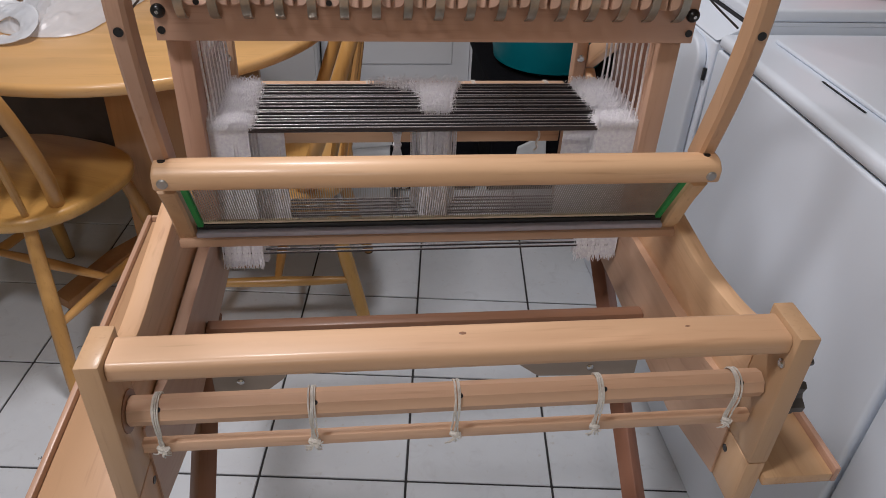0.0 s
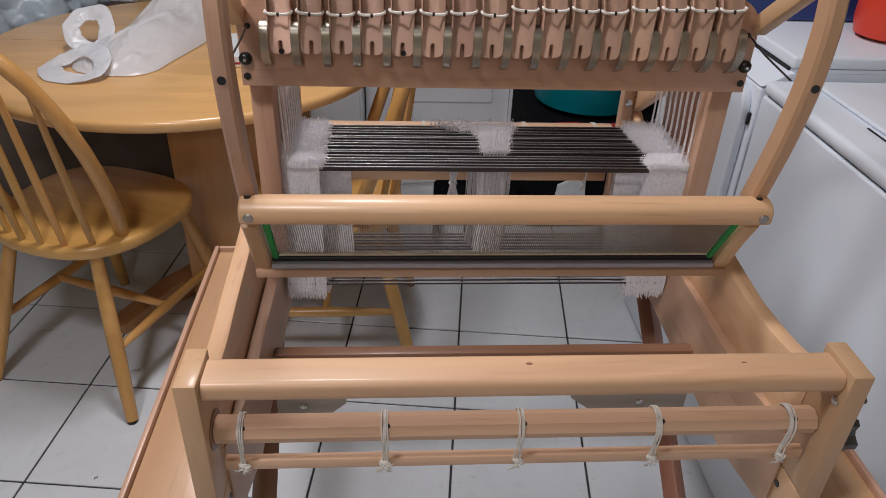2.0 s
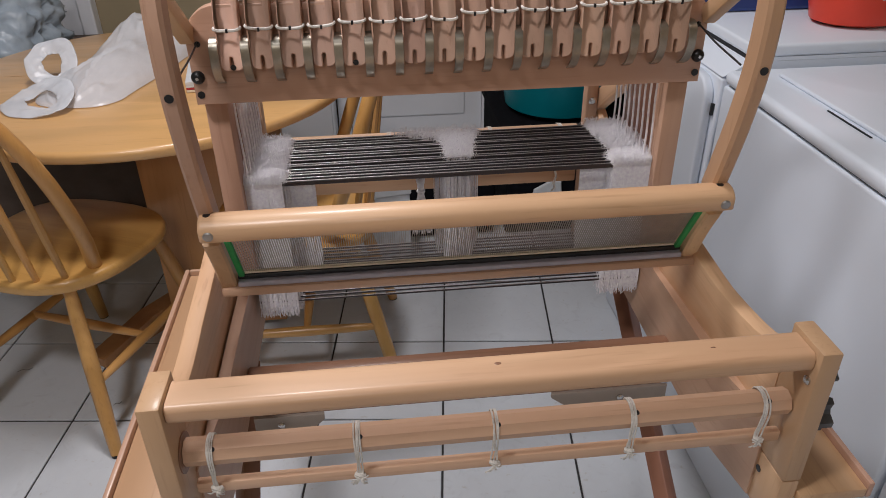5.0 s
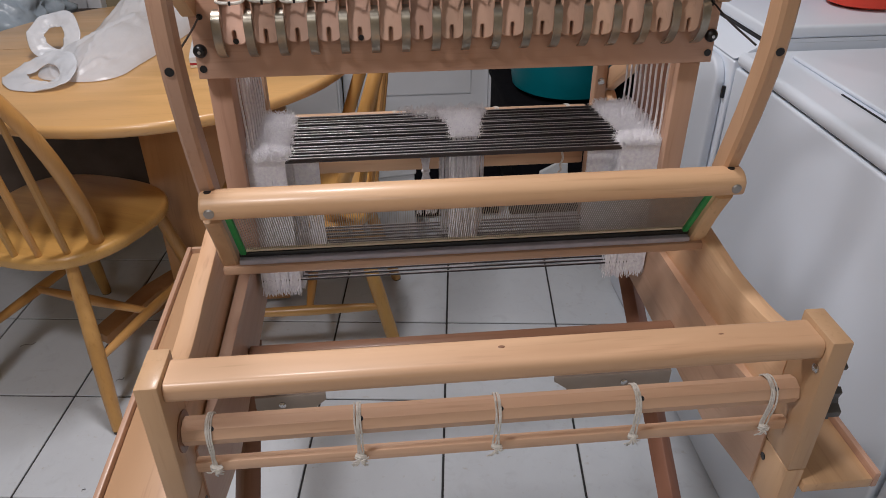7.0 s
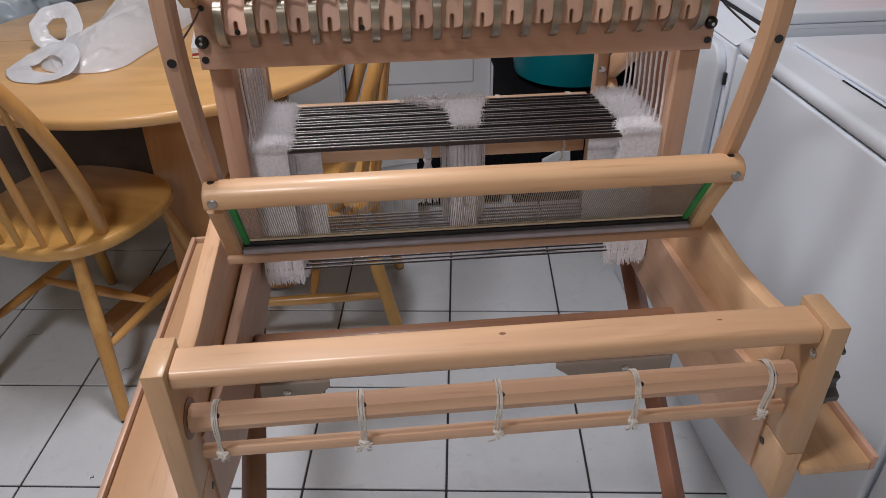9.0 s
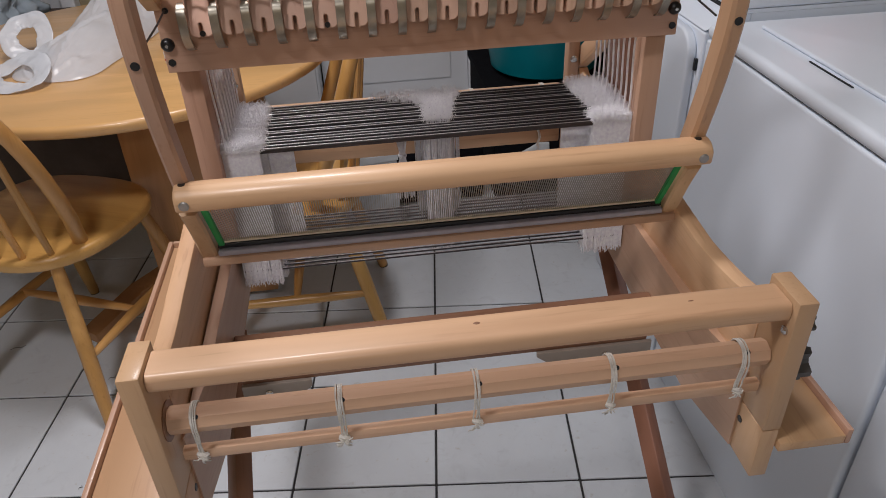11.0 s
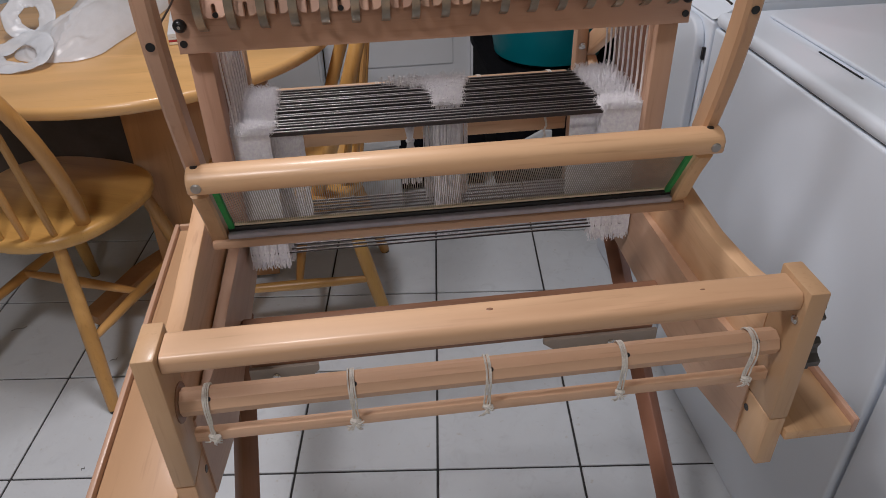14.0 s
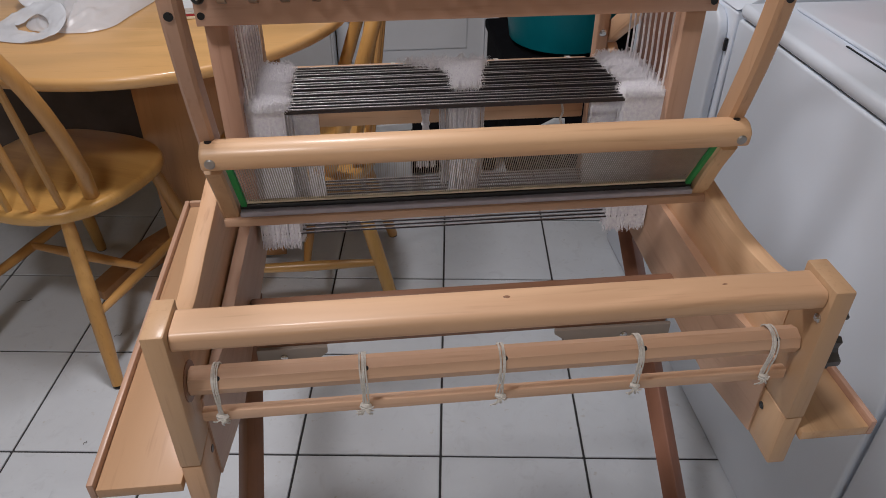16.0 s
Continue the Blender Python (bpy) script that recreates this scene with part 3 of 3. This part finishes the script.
def heddles(zones, seed, hang_from=-1.0, sheet=None):
    """Loops of cord from the upper to the lower bars; zones: shaft -> (x0, x1, count)."""
    r = random.Random(seed)
    verts, faces = [], []

    def strand(pts, rad):
        base = len(verts)
        for p in pts:
            for k in range(3):
                a = 2.1 * k + .4
                verts.append((p[0] + rad * math.cos(a), p[1] + rad * math.sin(a), p[2]))
        for i in range(len(pts) - 1):
            for k in range(3):
                a, b = base + 3 * i + k, base + 3 * i + (k + 1) % 3
                faces.append((a, b, b + 3, a + 3))

    for k, y in enumerate(SHAFTS):
        x0, x1, count = zones(k)
        dz = bars[k][1]
        if sheet and k == 3:      # a close row of cords behind the front bars
            for n in range(130):
                x = sheet[0] + (sheet[1] - sheet[0]) * (n + r.uniform(.2, .8)) / 130
                strand([(x, y, TOP_Z - .004), (x + r.uniform(-.001, .001), y, .81), (x, y, LOW_Z - .004)], .00055)
        for n in range(count):
            x = x0 + (x1 - x0) * (n + r.uniform(.15, .85)) / count
            for side in (-1, 1) if x > hang_from else ():
                xm = x + r.uniform(-.0012, .0012)
                yy = y + side * .0022
                strand([(x, yy, TOP_Z + dz + .006), (xm, yy * .5 + y * .5, .86), (xm, y, .81), (xm, yy * .5 + y * .5, .76), (x + r.uniform(-.002, .002), yy, LOW_Z - .006),
                        (x + r.uniform(-.003, .003), yy + r.uniform(-.002, .002), LOW_Z - .012 - r.uniform(0, .016))], .00062)
            for q in range(8):
                h = r.uniform(.004, .012) * r.uniform(.6, 1.4)
                lean, ly = r.uniform(-.009, .009), r.uniform(-.008, .008)
                x_s = x + r.uniform(-.003, .003)
                strand([(x_s, y - .002, TOP_Z + dz + .002), (x_s + lean * .2, y + ly * .3, TOP_Z + dz + h),
                        (x_s + lean * .7, y + ly * .7, TOP_Z + dz + h * 1.25), (x_s + lean, y + ly, TOP_Z + dz + h * r.uniform(.3, 1.2))], .00030)
    me = bpy.data.meshes.new("heddle_bundle")
    me.from_pydata(verts, [], faces)
    me.materials.append(heddle_cord)
    ob = new("heddle_bundle", me)
    ob.parent = loom
    ob["label"], ob["kind"] = "bunched white cord heddles with frayed loops", "stuff"
    return ob


heddles(lambda k: (-.312, -.252 + .003 * (k % 3), 120 if k < 3 else 44), 1, sheet=(-.262, -.207))
heddles(lambda k: (0, 0, 0) if k < 5 else ((-.002 - .002 * (k % 2), .036 + .002 * (k - 5), 22) if k < 12 else (-.012 - .022 * (k - 12), .052 + .004 * (k - 12), 30 + 8 * (k - 12))), 2, -.014)
heddles(lambda k: (.247, .312, 120) if k < 3 else (.262 - .0012 * k + .002 * (k % 2), .312, 44), 3, sheet=(.207, .265))
# a loose bundle tied in the middle beside the centre heddles
bm = bmesh.new()
rnd = random.Random(21)
for k in range(26):
    u, v = rnd.uniform(-1, 1), rnd.uniform(-1, 1)
    add_tube(bm, smooth_line([(.020 * u, .006 * v, .085), (.010 * u, .004 * v, .035), (.0045 * u, .003 * v, 0), (.010 * u, .004 * v, -.03), (.018 * u, .006 * v, -.085)], 3), .0013, 4)
add_tube(bm, [(.006 * math.cos(a), .005 * math.sin(a), .001 * math.sin(3 * a)) for a in (2 * math.pi * k / 12 for k in range(13))], .0022, 5)
o = part("heddle_bunch", bm, heddle_cord, loom, "spare cord heddles tied into a bunch")
o.matrix_local = pose(-.036, .62, .800)

# lift cords at both ends of the shafts
lift = None
for s in (-1, 1):
    for k, y in enumerate(SHAFTS):
        xx = s * (.300 - .004 * (k % 2))
        bm = tube(smooth_line([(xx, y, TOP_Z - .003), (xx + .001, y, .96), (xx - .001, y + .001, 1.02), (xx, y, 1.10), (xx, y, 1.17)], 3), .0017, 5)
        soft_shade(part("lift_cord", bm, heddle_cord, loom, "white cord that lifts a shaft"))


# ---- chairs and table ----
def windsor_chair(m, label):
    c = thing("windsor_chair", label, "chair", m, group="chairs at the table")
    outline = []
    for k in range(36):
        a = 2 * math.pi * k / 36
        p = 2.6
        x = math.copysign(abs(math.cos(a)) ** (2 / p), math.cos(a)) * .225
        y = math.copysign(abs(math.sin(a)) ** (2 / p), math.sin(a)) * .215
        x *= 1.0 + .08 * (y / .215)
        outline.append((x, y))
    seat = part("seat", extrude_outline(outline, .428, .462, "z", .012, 4), honey_x, c, "saddled wooden seat with a rounded edge")
    soft_shade(seat)
    for sx in (-1, 1):
        for sy, tx, fx, fy in ((-1, .126, .219, -.25), (1, .145, .205, .245)):
            a, b = Vector((sx * tx, sy * .145, .430)), Vector((sx * fx, fy, .006))
            pts = [a.lerp(b, t) for t in (0, .15, .45, .75, 1)]
            leg = part("leg", tube(pts, [.014, .017, .019, .018, .015], 12), honey_z, c)
            soft_shade(leg)
            o = part("glide", lathe([(.014, 0), (.014, .006)], sides=12), black_plastic, leg)
            o.matrix_local = pose(b.x, b.y, 0)
        a, b = Vector((sx * .181, -.205, .19)), Vector((sx * .178, .20, .19))
        soft_shade(part("stretcher", tube([a.lerp(b, t) for t in (0, .2, .5, .8, 1)], [.009, .012, .0145, .012, .009], 10), honey_y, c))
    soft_shade(part("stretcher", tube([(-.18, -.01, .195), (-.09, -.01, .195), (0, -.01, .195), (.09, -.01, .195), (.18, -.01, .195)],
                                      [.009, .012, .0145, .012, .009], 10), honey_x, c))

    def bow(a):
        ca, sa = math.cos(a), math.sin(a)
        h = max(0.0, sa) ** .8
        return Vector((.165 * ca * (1 + .60 * max(0, sa) ** .6), -.088 - .18 * h, .455 + .52 * h))

    arch = [bow(math.pi * k / 28) for k in range(29)]
    soft_shade(part("bow", tube(arch, .0175, 12), honey_z, c, "steam-bent wooden bow of the back"))
    for k in range(6):
        u = (k - 2.5) / 2.5
        foot = Vector((u * .138, -.200 + .045 * u * u, .455))
        want = u * .150
        head = min(arch[4:25], key=lambda p: abs(p.x - want))
        soft_shade(part("spindle", tube([foot.lerp(head, t) for t in (0, .3, .6, 1)], [.0075, .0095, .0085, .006], 8), honey_z, c))
    return c


windsor_chair(pose(-.918, 1.153, 0, 0, 0, -22), "honey-coloured wooden bow-back chair pushed up to the table")
windsor_chair(pose(-.335, 1.225, 0, 0, 0, 90), "honey-coloured wooden bow-back chair standing behind the loom")

table = thing("dining_table", "round honey-coloured wooden pedestal table with a glossy top", "table", pose(-.73, 1.575, 0))
outline = [(.57 * math.cos(2 * math.pi * k / 72), .57 * math.sin(2 * math.pi * k / 72)) for k in range(72)]
soft_shade(part("tabletop", extrude_outline(outline, .717, .748, "z", .012, 4), table_top_wood, table))
part("leaf_joint", box((-.5, .03, .7482), (.2, .0312, .7485)), table_leg_wood, table)
soft_shade(part("pedestal_panel", box((-.03, -.235, .02), (.31, -.195, .716), .004), table_leg_wood, table))
soft_shade(part("pedestal_panel", box((-.03, .195, .02), (.31, .235, .716), .004), table_leg_wood, table))
soft_shade(part("pedestal_box", box((.02, -.1945, .05), (.26, .1945, .70), .004), table_leg_wood, table))
for x, y in ((.05, 0),):
    o = part("foot", extrude_outline([(-.46, 0), (.46, 0), (.46, .03), (.27, .07), (-.27, .07), (-.46, .03)], -.033, .033, "x", .005), table_leg_wood, table)
    o.matrix_local = pose(x, y, 0, 0, 0, -37.4)
    soft_shade(o)


# ---- plastic bags ----
def crumpled(name, parent, centre, size, seed, strength, tilt=0.0, flat=.35, sub=5):
    bm = bmesh.new()
    bmesh.ops.create_icosphere(bm, subdivisions=sub, radius=1.0)
    for v in bm.verts:
        p = v.co.copy()
        q = p * 1.3 + Vector((seed * 3.1, seed * 1.7, seed))
        d = noise.noise(q) * .55 + abs(noise.noise(q * 2.0)) * .6 + abs(noise.noise(q * 4.0)) * .45 + .12 * max(0.0, 1 - 4 * abs(noise.noise(q * 3.1)))
        p *= 1 + strength * (d - .25)
        co = Vector((p.x * size[0], p.y * size[1], p.z * size[2]))
        if co.z < -size[2] * flat:
            co.z = -size[2] * flat
        v.co = co
    low = min(v.co.z for v in bm.verts)
    for v in bm.verts:
        v.co.z -= low
    ob = part(name, bm, heap_plastic, parent, smooth=True)
    ob.matrix_local = pose(*centre, 0, 0, tilt)
    return ob


def film_body(parent, start, end, widths, heights, seed):
    """Half-empty bag of thin film: a tapered, slumped fold with sharp creases across it."""
    bm = bmesh.new()
    start, end = Vector((*start, 0)), Vector((*end, 0))
    along = end - start
    side = Vector((along.y, -along.x, 0)).normalized()
    n_s, n_v = 64, 44
    rows = []
    for i in range(n_s + 1):
        f = i / n_s
        cap = min(1.0, f / .16, (1 - f) / .10)
        cap = math.sqrt(max(0.0, 1 - (1 - cap) ** 2))
        row = []
        for k in range(n_v + 1):
            v = 2 * k / n_v - 1
            width = widths[0] + (widths[1] - widths[0]) * f
            width *= (.25 + .75 * cap) * (1 + .16 * noise.noise(Vector((f * 2.6, v > 0, seed))))
            base = start + along * f + side * v * width
            height = (heights[0] + (heights[1] - heights[0]) * f) * cap
            arch = max(0.0, 1 - abs(v - .12) ** 1.5 / (1.12 if v < .12 else .88) ** 1.5)
            q = Vector((v * 2.6 + f * 1.7, f * 2.2 - v * .5, seed))
            ridge = max(0.0, 1 - 7 * abs(noise.noise(q)))
            fine = max(0.0, 1 - 5 * abs(noise.noise(q * 2.3 + Vector((3, 1, 0))))) ** 2
            dent = noise.noise(Vector((base.x * 7, base.y * 6, seed + 9)))
            z = height * arch ** .7 * (1 + .45 * dent) + arch * cap * (.013 * ridge + .005 * fine)
            row.append(bm.verts.new((base.x, base.y, max(.001, z + .002))))
        rows.append(row)
    for p, q in zip(rows, rows[1:]):
        for k in range(n_v):
            bm.faces.new((p[k], p[k + 1], q[k + 1], q[k]))
    return part("bag_body", bm, bag_plastic, parent, smooth=True)


def film_loop(parent, centre, size, band, seed, tilt, turn):
    """A handle of thin film: a flat creased band that closes on itself."""
    bm = bmesh.new()
    rings = []
    for i in range(80):
        a = 2 * math.pi * i / 80
        out = Vector((math.cos(a), math.sin(a), 0))
        mid = Vector((size[0] * out.x, size[1] * out.y, .006 * math.sin(2 * a + seed)))
        mid += out * .007 * noise.noise(Vector((out.x * 1.7, out.y * 1.7, seed)))
        w = band * (1 + .22 * noise.noise(Vector((out.x * .9, out.y * .9, seed + 3))))
        row = []
        for k in range(18):
            b = 2 * math.pi * k / 18
            fold = .0045 * max(0.0, 1 - 3 * abs(noise.noise(Vector((out.x * 1.3 + math.cos(b), out.y * 1.3, math.cos(b) * .9 + seed))))) ** 2
            row.append(bm.verts.new(mid + out * math.cos(b) * w + Vector((0, 0, 1)) * (math.sin(b) * band * .10 + fold + .12 * band * math.cos(b))))
        rings.append(row)
    for i in range(80):
        p, q = rings[i], rings[(i + 1) % 80]
        for k in range(18):
            bm.faces.new((p[k], p[(k + 1) % 18], q[(k + 1) % 18], q[k]))
    turned = pose(0, 0, 0, tilt, 0, turn)
    for v in bm.verts:
        v.co = turned @ v.co
    low = min(v.co.z for v in bm.verts)
    for v in bm.verts:
        v.co.z -= low
    ob = part("handle_loop", bm, bag_plastic, parent, smooth=True)
    ob.matrix_local = pose(*centre)
    return ob


bag = thing("plastic_bag", "crumpled translucent white carrier bag lying on the table", "bag", pose(-.80, 1.42, .749))
film_body(bag, (-.085, -.115), (.030, .44), (.120, .135), (.030, .115), 2.0)
film_loop(bag, (-.175, .105, .001), (.046, .056), .022, 1.0, 42, 8)
film_loop(bag, (-.150, -.090, .001), (.078, .060), .028, 5.0, 16, -40)

heap = thing("plastic_bag_heap", "heap of crumpled bluish plastic bags beside the table", "bag", pose(-1.55, 2.30, .6003))
crumpled("bag_fold", heap, (.10, -.10, 0), (.26, .26, .22), 4, .5, 0, .6)
crumpled("bag_fold", heap, (-.12, .05, 0), (.24, .24, .26), 6, .5, 40, .6)
crumpled("bag_fold", heap, (.02, -.02, .18), (.20, .20, .16), 8, .5, 10, .4)
stand = thing("dark_cabinet", "low dark cabinet in the shade behind the table", "cabinet", pose(-1.55, 2.30, 0))
part("cabinet_body", box((-.40, -.36, 0), (.60, .36, .58), .006), dark_laminate, stand)
part("cabinet_top", box((-.41, -.37, .5803), (.605, .37, .60), .004), dark_laminate, stand)
low = thing("low_white_cupboard", "low white painted cupboard against the wall", "cupboard", pose(-.606, 2.60, 0))
part("cupboard_body", box((-.33, -.12, 0), (.33, .14, .50), .005), white_paint, low)
part("cupboard_door", box((-.32, -.135, .03), (-.004, -.1205, .47), .004), white_paint, low)
part("cupboard_door", box((.004, -.135, .03), (.32, -.1205, .47), .004), white_paint, low)

book = thing("booklet", "small stack of printed booklets with pink and yellow edges", "book", pose(-.525, 1.505, .749, 0, 0, 8))
for k, (mat, dz) in enumerate(((reed_cream, .007), (red_cloth, .006), (pale_card, .006), (pale_card, .010))):
    z0 = sum(((.007, .006, .006, .010)[i] for i in range(k)), 0)
    part("cover", box((-.09, -.11, z0 + .0003), (.09, .11, z0 + dz), .001), mat, book)


# ---- laundry machines ----
FX = .606


def machine(name, label, y0, y1, ztop, seam, slope=0.0):
    m = thing(name, label, "washing machine" if name == "washing_machine" else "dryer")
    soft_shade(part("cabinet", box((FX, y0, .012), (1.28, y1, seam - .0022), .006, 3), enamel, m))
    if slope:
        soft_shade(part("fascia", extrude_outline([(FX, seam + .0005), (FX + slope, seam + .029), (FX + slope + .04, seam + .029), (FX + slope + .04, seam + .0005)],
                                                  y0, y1, "y", .003), enamel_edge, m))
        part("seam", box((FX + slope + .003, y0 + .02, seam + .0295), (FX + slope + .0078, y1 - .02, seam + .037)), gap_black, m)
        part("cabinet_core", box((FX + slope + .008, y0 + .0005, seam + .0295), (1.278, y1 - .0005, seam + .0372)), enamel_edge, m)
        part("cabinet_core", box((FX + slope + .0405, y0 + .0005, seam - .0015), (1.278, y1 - .0005, seam + .0290)), enamel_edge, m)
        soft_shade(part("top_panel", box((FX + slope, y0, seam + .0375), (1.28, y1, ztop), .006, 3), enamel_edge, m))
        part("kick_plate", box((FX + .03, y0 + .01, .0), (1.26, y1 - .01, .0115)), gap_black, m)
        return m
    part("seam", box((FX + .010, y0 + .010, seam - .006), (1.27, y1 - .010, seam + .002)), gap_black, m)
    soft_shade(part("top_panel", box((FX - .002, y0, seam + .0005), (1.28, y1, ztop), .012, 4), enamel_edge, m))
    part("kick_plate", box((FX + .03, y0 + .01, .0), (1.26, y1 - .01, .0115)), gap_black, m)
    return m


washer = machine("washing_machine", "white enamelled top-loading washing machine", .145, .836, .925, .896)
soft_shade(part("lid", extrude_outline([(.685, .20), (1.10, .20), (1.10, .795), (.705, .795), (.685, .775)], .9255, .934, "z", .004, 3), enamel_edge, washer))
part("lid_slot", box((.672, .46, .9258), (.6755, .585, .9275), .0005), gap_black, washer)
dryer = machine("clothes_dryer", "white enamelled front-loading clothes dryer", .848, 1.345, .968, .905, .054)
r = .05
outline = []
yA, yB, zA, zB = .864, 1.325, .30, .898
for cy, cz, a0 in ((yB - r, zB - r, 0), (yA + r, zB - r, 90), (yA + r, zA + r, 180), (yB - r, zA + r, 270)):
    outline += [(cy + r * math.cos(radians(a0 + d)), cz + r * math.sin(radians(a0 + d))) for d in range(0, 91, 15)]
soft_shade(part("dryer_door", extrude_outline(outline, FX - .022, FX - .0005, "x", .006, 3), enamel, dryer))
part("hinge", box((FX - .007, .8545, .820), (FX - .0005, .8615, .846), .001), black_plastic, dryer)
side_unit = thing("white_cabinet", "plain white enamelled cabinet next to the washing machine", "cabinet")
soft_shade(part("cabinet_body", box((FX + .004, -.50, 0), (1.28, .139, .90), .012, 3), enamel, side_unit))

bottle = thing("detergent_bottle", "orange-red plastic laundry detergent bottle on the dryer", "bottle", pose(.985, 1.01, .969, 0, 0, 15))
bm = lathe([(.07, 0), (.088, .008), (.094, .04), (.094, .15), (.085, .20), (.05, .24), (.03, .25)], sides=32)
for v in bm.verts:
    v.co.x *= 1.35
soft_shade(part("body", bm, red_plastic, bottle))
soft_shade(part("cap", lathe([(.03, .251), (.034, .255), (.034, .30), (.03, .305)], sides=24), blue_plastic, bottle))
for k in range(7):
    part("print_bar", box((-.06 + .006 * k, -.0965, .065 + .013 * k), (.075, -.0952, .068 + .013 * k)), pale_card, bottle)
crate = thing("blue_box", "dark blue plastic storage box on the dryer", "box", pose(.82, 1.20, .969))
part("box_body", box((-.19, -.08, 0), (.40, .13, .26), .008), blue_plastic, crate)
soft_shade(part("lid", box((-.20, -.09, .2603), (.41, .14, .285), .006), blue_plastic, crate))

# ---- behind the loom ----
tub = thing("teal_tub", "teal plastic laundry tub on a dark chest", "tub", pose(.60, 2.10, .40))
soft_shade(part("tub_body", lathe([(.17, 0), (.20, .02), (.235, .24), (.245, .26), (.235, .262), (.19, .03), (.10, .025)], sides=36), teal_plastic, tub))
chest = thing("dark_chest", "dark fabric-covered chest standing on the tiles", "chest", pose(.60, 2.08, 0))
part("chest_body", box((-.24, -.26, 0), (.42, .30, .36), .01), dark_fabric, chest)
part("chest_lid", box((-.25, -.27, .3603), (.43, .31, .398), .008), dark_fabric, chest)
cloth = thing("red_cloth", "folded dark red cloth hanging over the chest", "cloth", pose(.52, 1.80, .385))
part("fold", box((-.16, -.010, -.05), (.16, .008, .03), .006), red_cloth, cloth)
part("fold", tube(smooth_line([(-.15, -.002, .032), (-.05, .004, .040), (.05, -.002, .036), (.15, .002, .042)], 5), .010, 8), red_cloth, cloth)
carton = thing("pale_carton", "pale cardboard carton with a lid on the floor", "box", pose(-.115, 1.75, 0, 0, 0, 10))
part("carton_body", box((-.09, -.12, 0), (.09, .12, .28), .004), pale_card, carton)
part("carton_lid", box((-.095, -.125, .2803), (.095, .125, .31), .004), pale_card, carton)
tote = thing("black_bag", "soft black fabric bag standing on the tiles", "bag", pose(.155, 1.93, 0))
outline = [(-.155, 0), (.165, 0), (.172, .10), (.165, .20), (.13, .232), (.02, .238), (-.09, .228), (-.15, .20), (-.165, .09)]
soft_shade(part("bag_body", extrude_outline(outline, -.11, .11, "y", .03, 4), dark_fabric, tote), 60)
part("handle", tube(smooth_line([(-.06, -.06, .225), (-.05, -.06, .26), (.0, -.06, .27), (.05, -.06, .26), (.06, -.06, .225)], 5), .007, 8), dark_fabric, tote)
rag = thing("white_cloth", "small white cloth hanging against the dark chest", "cloth", pose(.505, 1.808, .10))
part("fold", extrude_outline([(-.055, .0), (.065, .005), (.055, .115), (.018, .118), (-.045, .085)], -.004, .010, "y", .003), pale_card, rag)
curtain = thing("dark_curtain", "dark fabric curtain hanging against the wall", "curtain")
outline = [(.475 + .0085 * k, 2.715 + .018 * math.sin(k * .8)) for k in range(76)]
outline += [(x, y + .012) for x, y in reversed(outline)]
soft_shade(part("drape", extrude_outline(outline, .05, 1.95, "z"), dark_fabric, curtain))
part("curtain_rod", tube([(.46, 2.72, 1.957), (1.14, 2.72, 1.957)], .008, 10), black_plastic, curtain)
crumb = tagged(part("crumb", tube([(.620, 1.375, .004), (.629, 1.370, .006), (.634, 1.358, .004)], .004, 6), black_plastic), "tiny dark crumb on the tiled floor", "crumb")
for x, y, turn, size in ((-1.169, 1.209, 15, .9), (-.859, 1.031, 30, .5), (-.922, 1.054, -10, .4), (-.839, .658, 50, .22)):
    hair = tagged(part("hair_strand", tube(smooth_line([(-.022 * size, 0, .0012), (-.006 * size, .003, .0025), (.010 * size, -.002, .0012), (.024 * size, .004, .0012)], 4), .0006, 5), black_plastic),
                  "fine dark hair lying on the tiled floor", "hair", "bits on the floor")
    hair.matrix_world = pose(x, y, 0, 0, 0, turn)


# ---- floor tiles ----
TILE, JOINT, TURN_DEG = .33, .0055, -6.5
me = bpy.data.meshes.new("tile")
bm = box((JOINT / 2, JOINT / 2, -.008), (TILE - JOINT / 2, TILE - JOINT / 2, 0), .0015, 1)
bm.to_mesh(me)
bm.free()
me.materials.append(tile_glaze)
ca, sa = math.cos(radians(TURN_DEG)), math.sin(radians(TURN_DEG))
for i in range(-12, 9):
    for j in range(-13, 11):
        x, y = i * TILE, j * TILE
        wx, wy = x * ca - y * sa - .017, x * sa + y * ca + .54
        mx, my = wx + TILE / 2, wy + TILE / 2
        if X0 - .1 < mx < X1 + .1 and Y0 - .1 < my < Y1 + .1:
            o = new("tile", me)
            o.parent = floor_bed
            o.matrix_local = pose(wx, wy, random.uniform(-.0004, .0004), 0, 0, TURN_DEG)
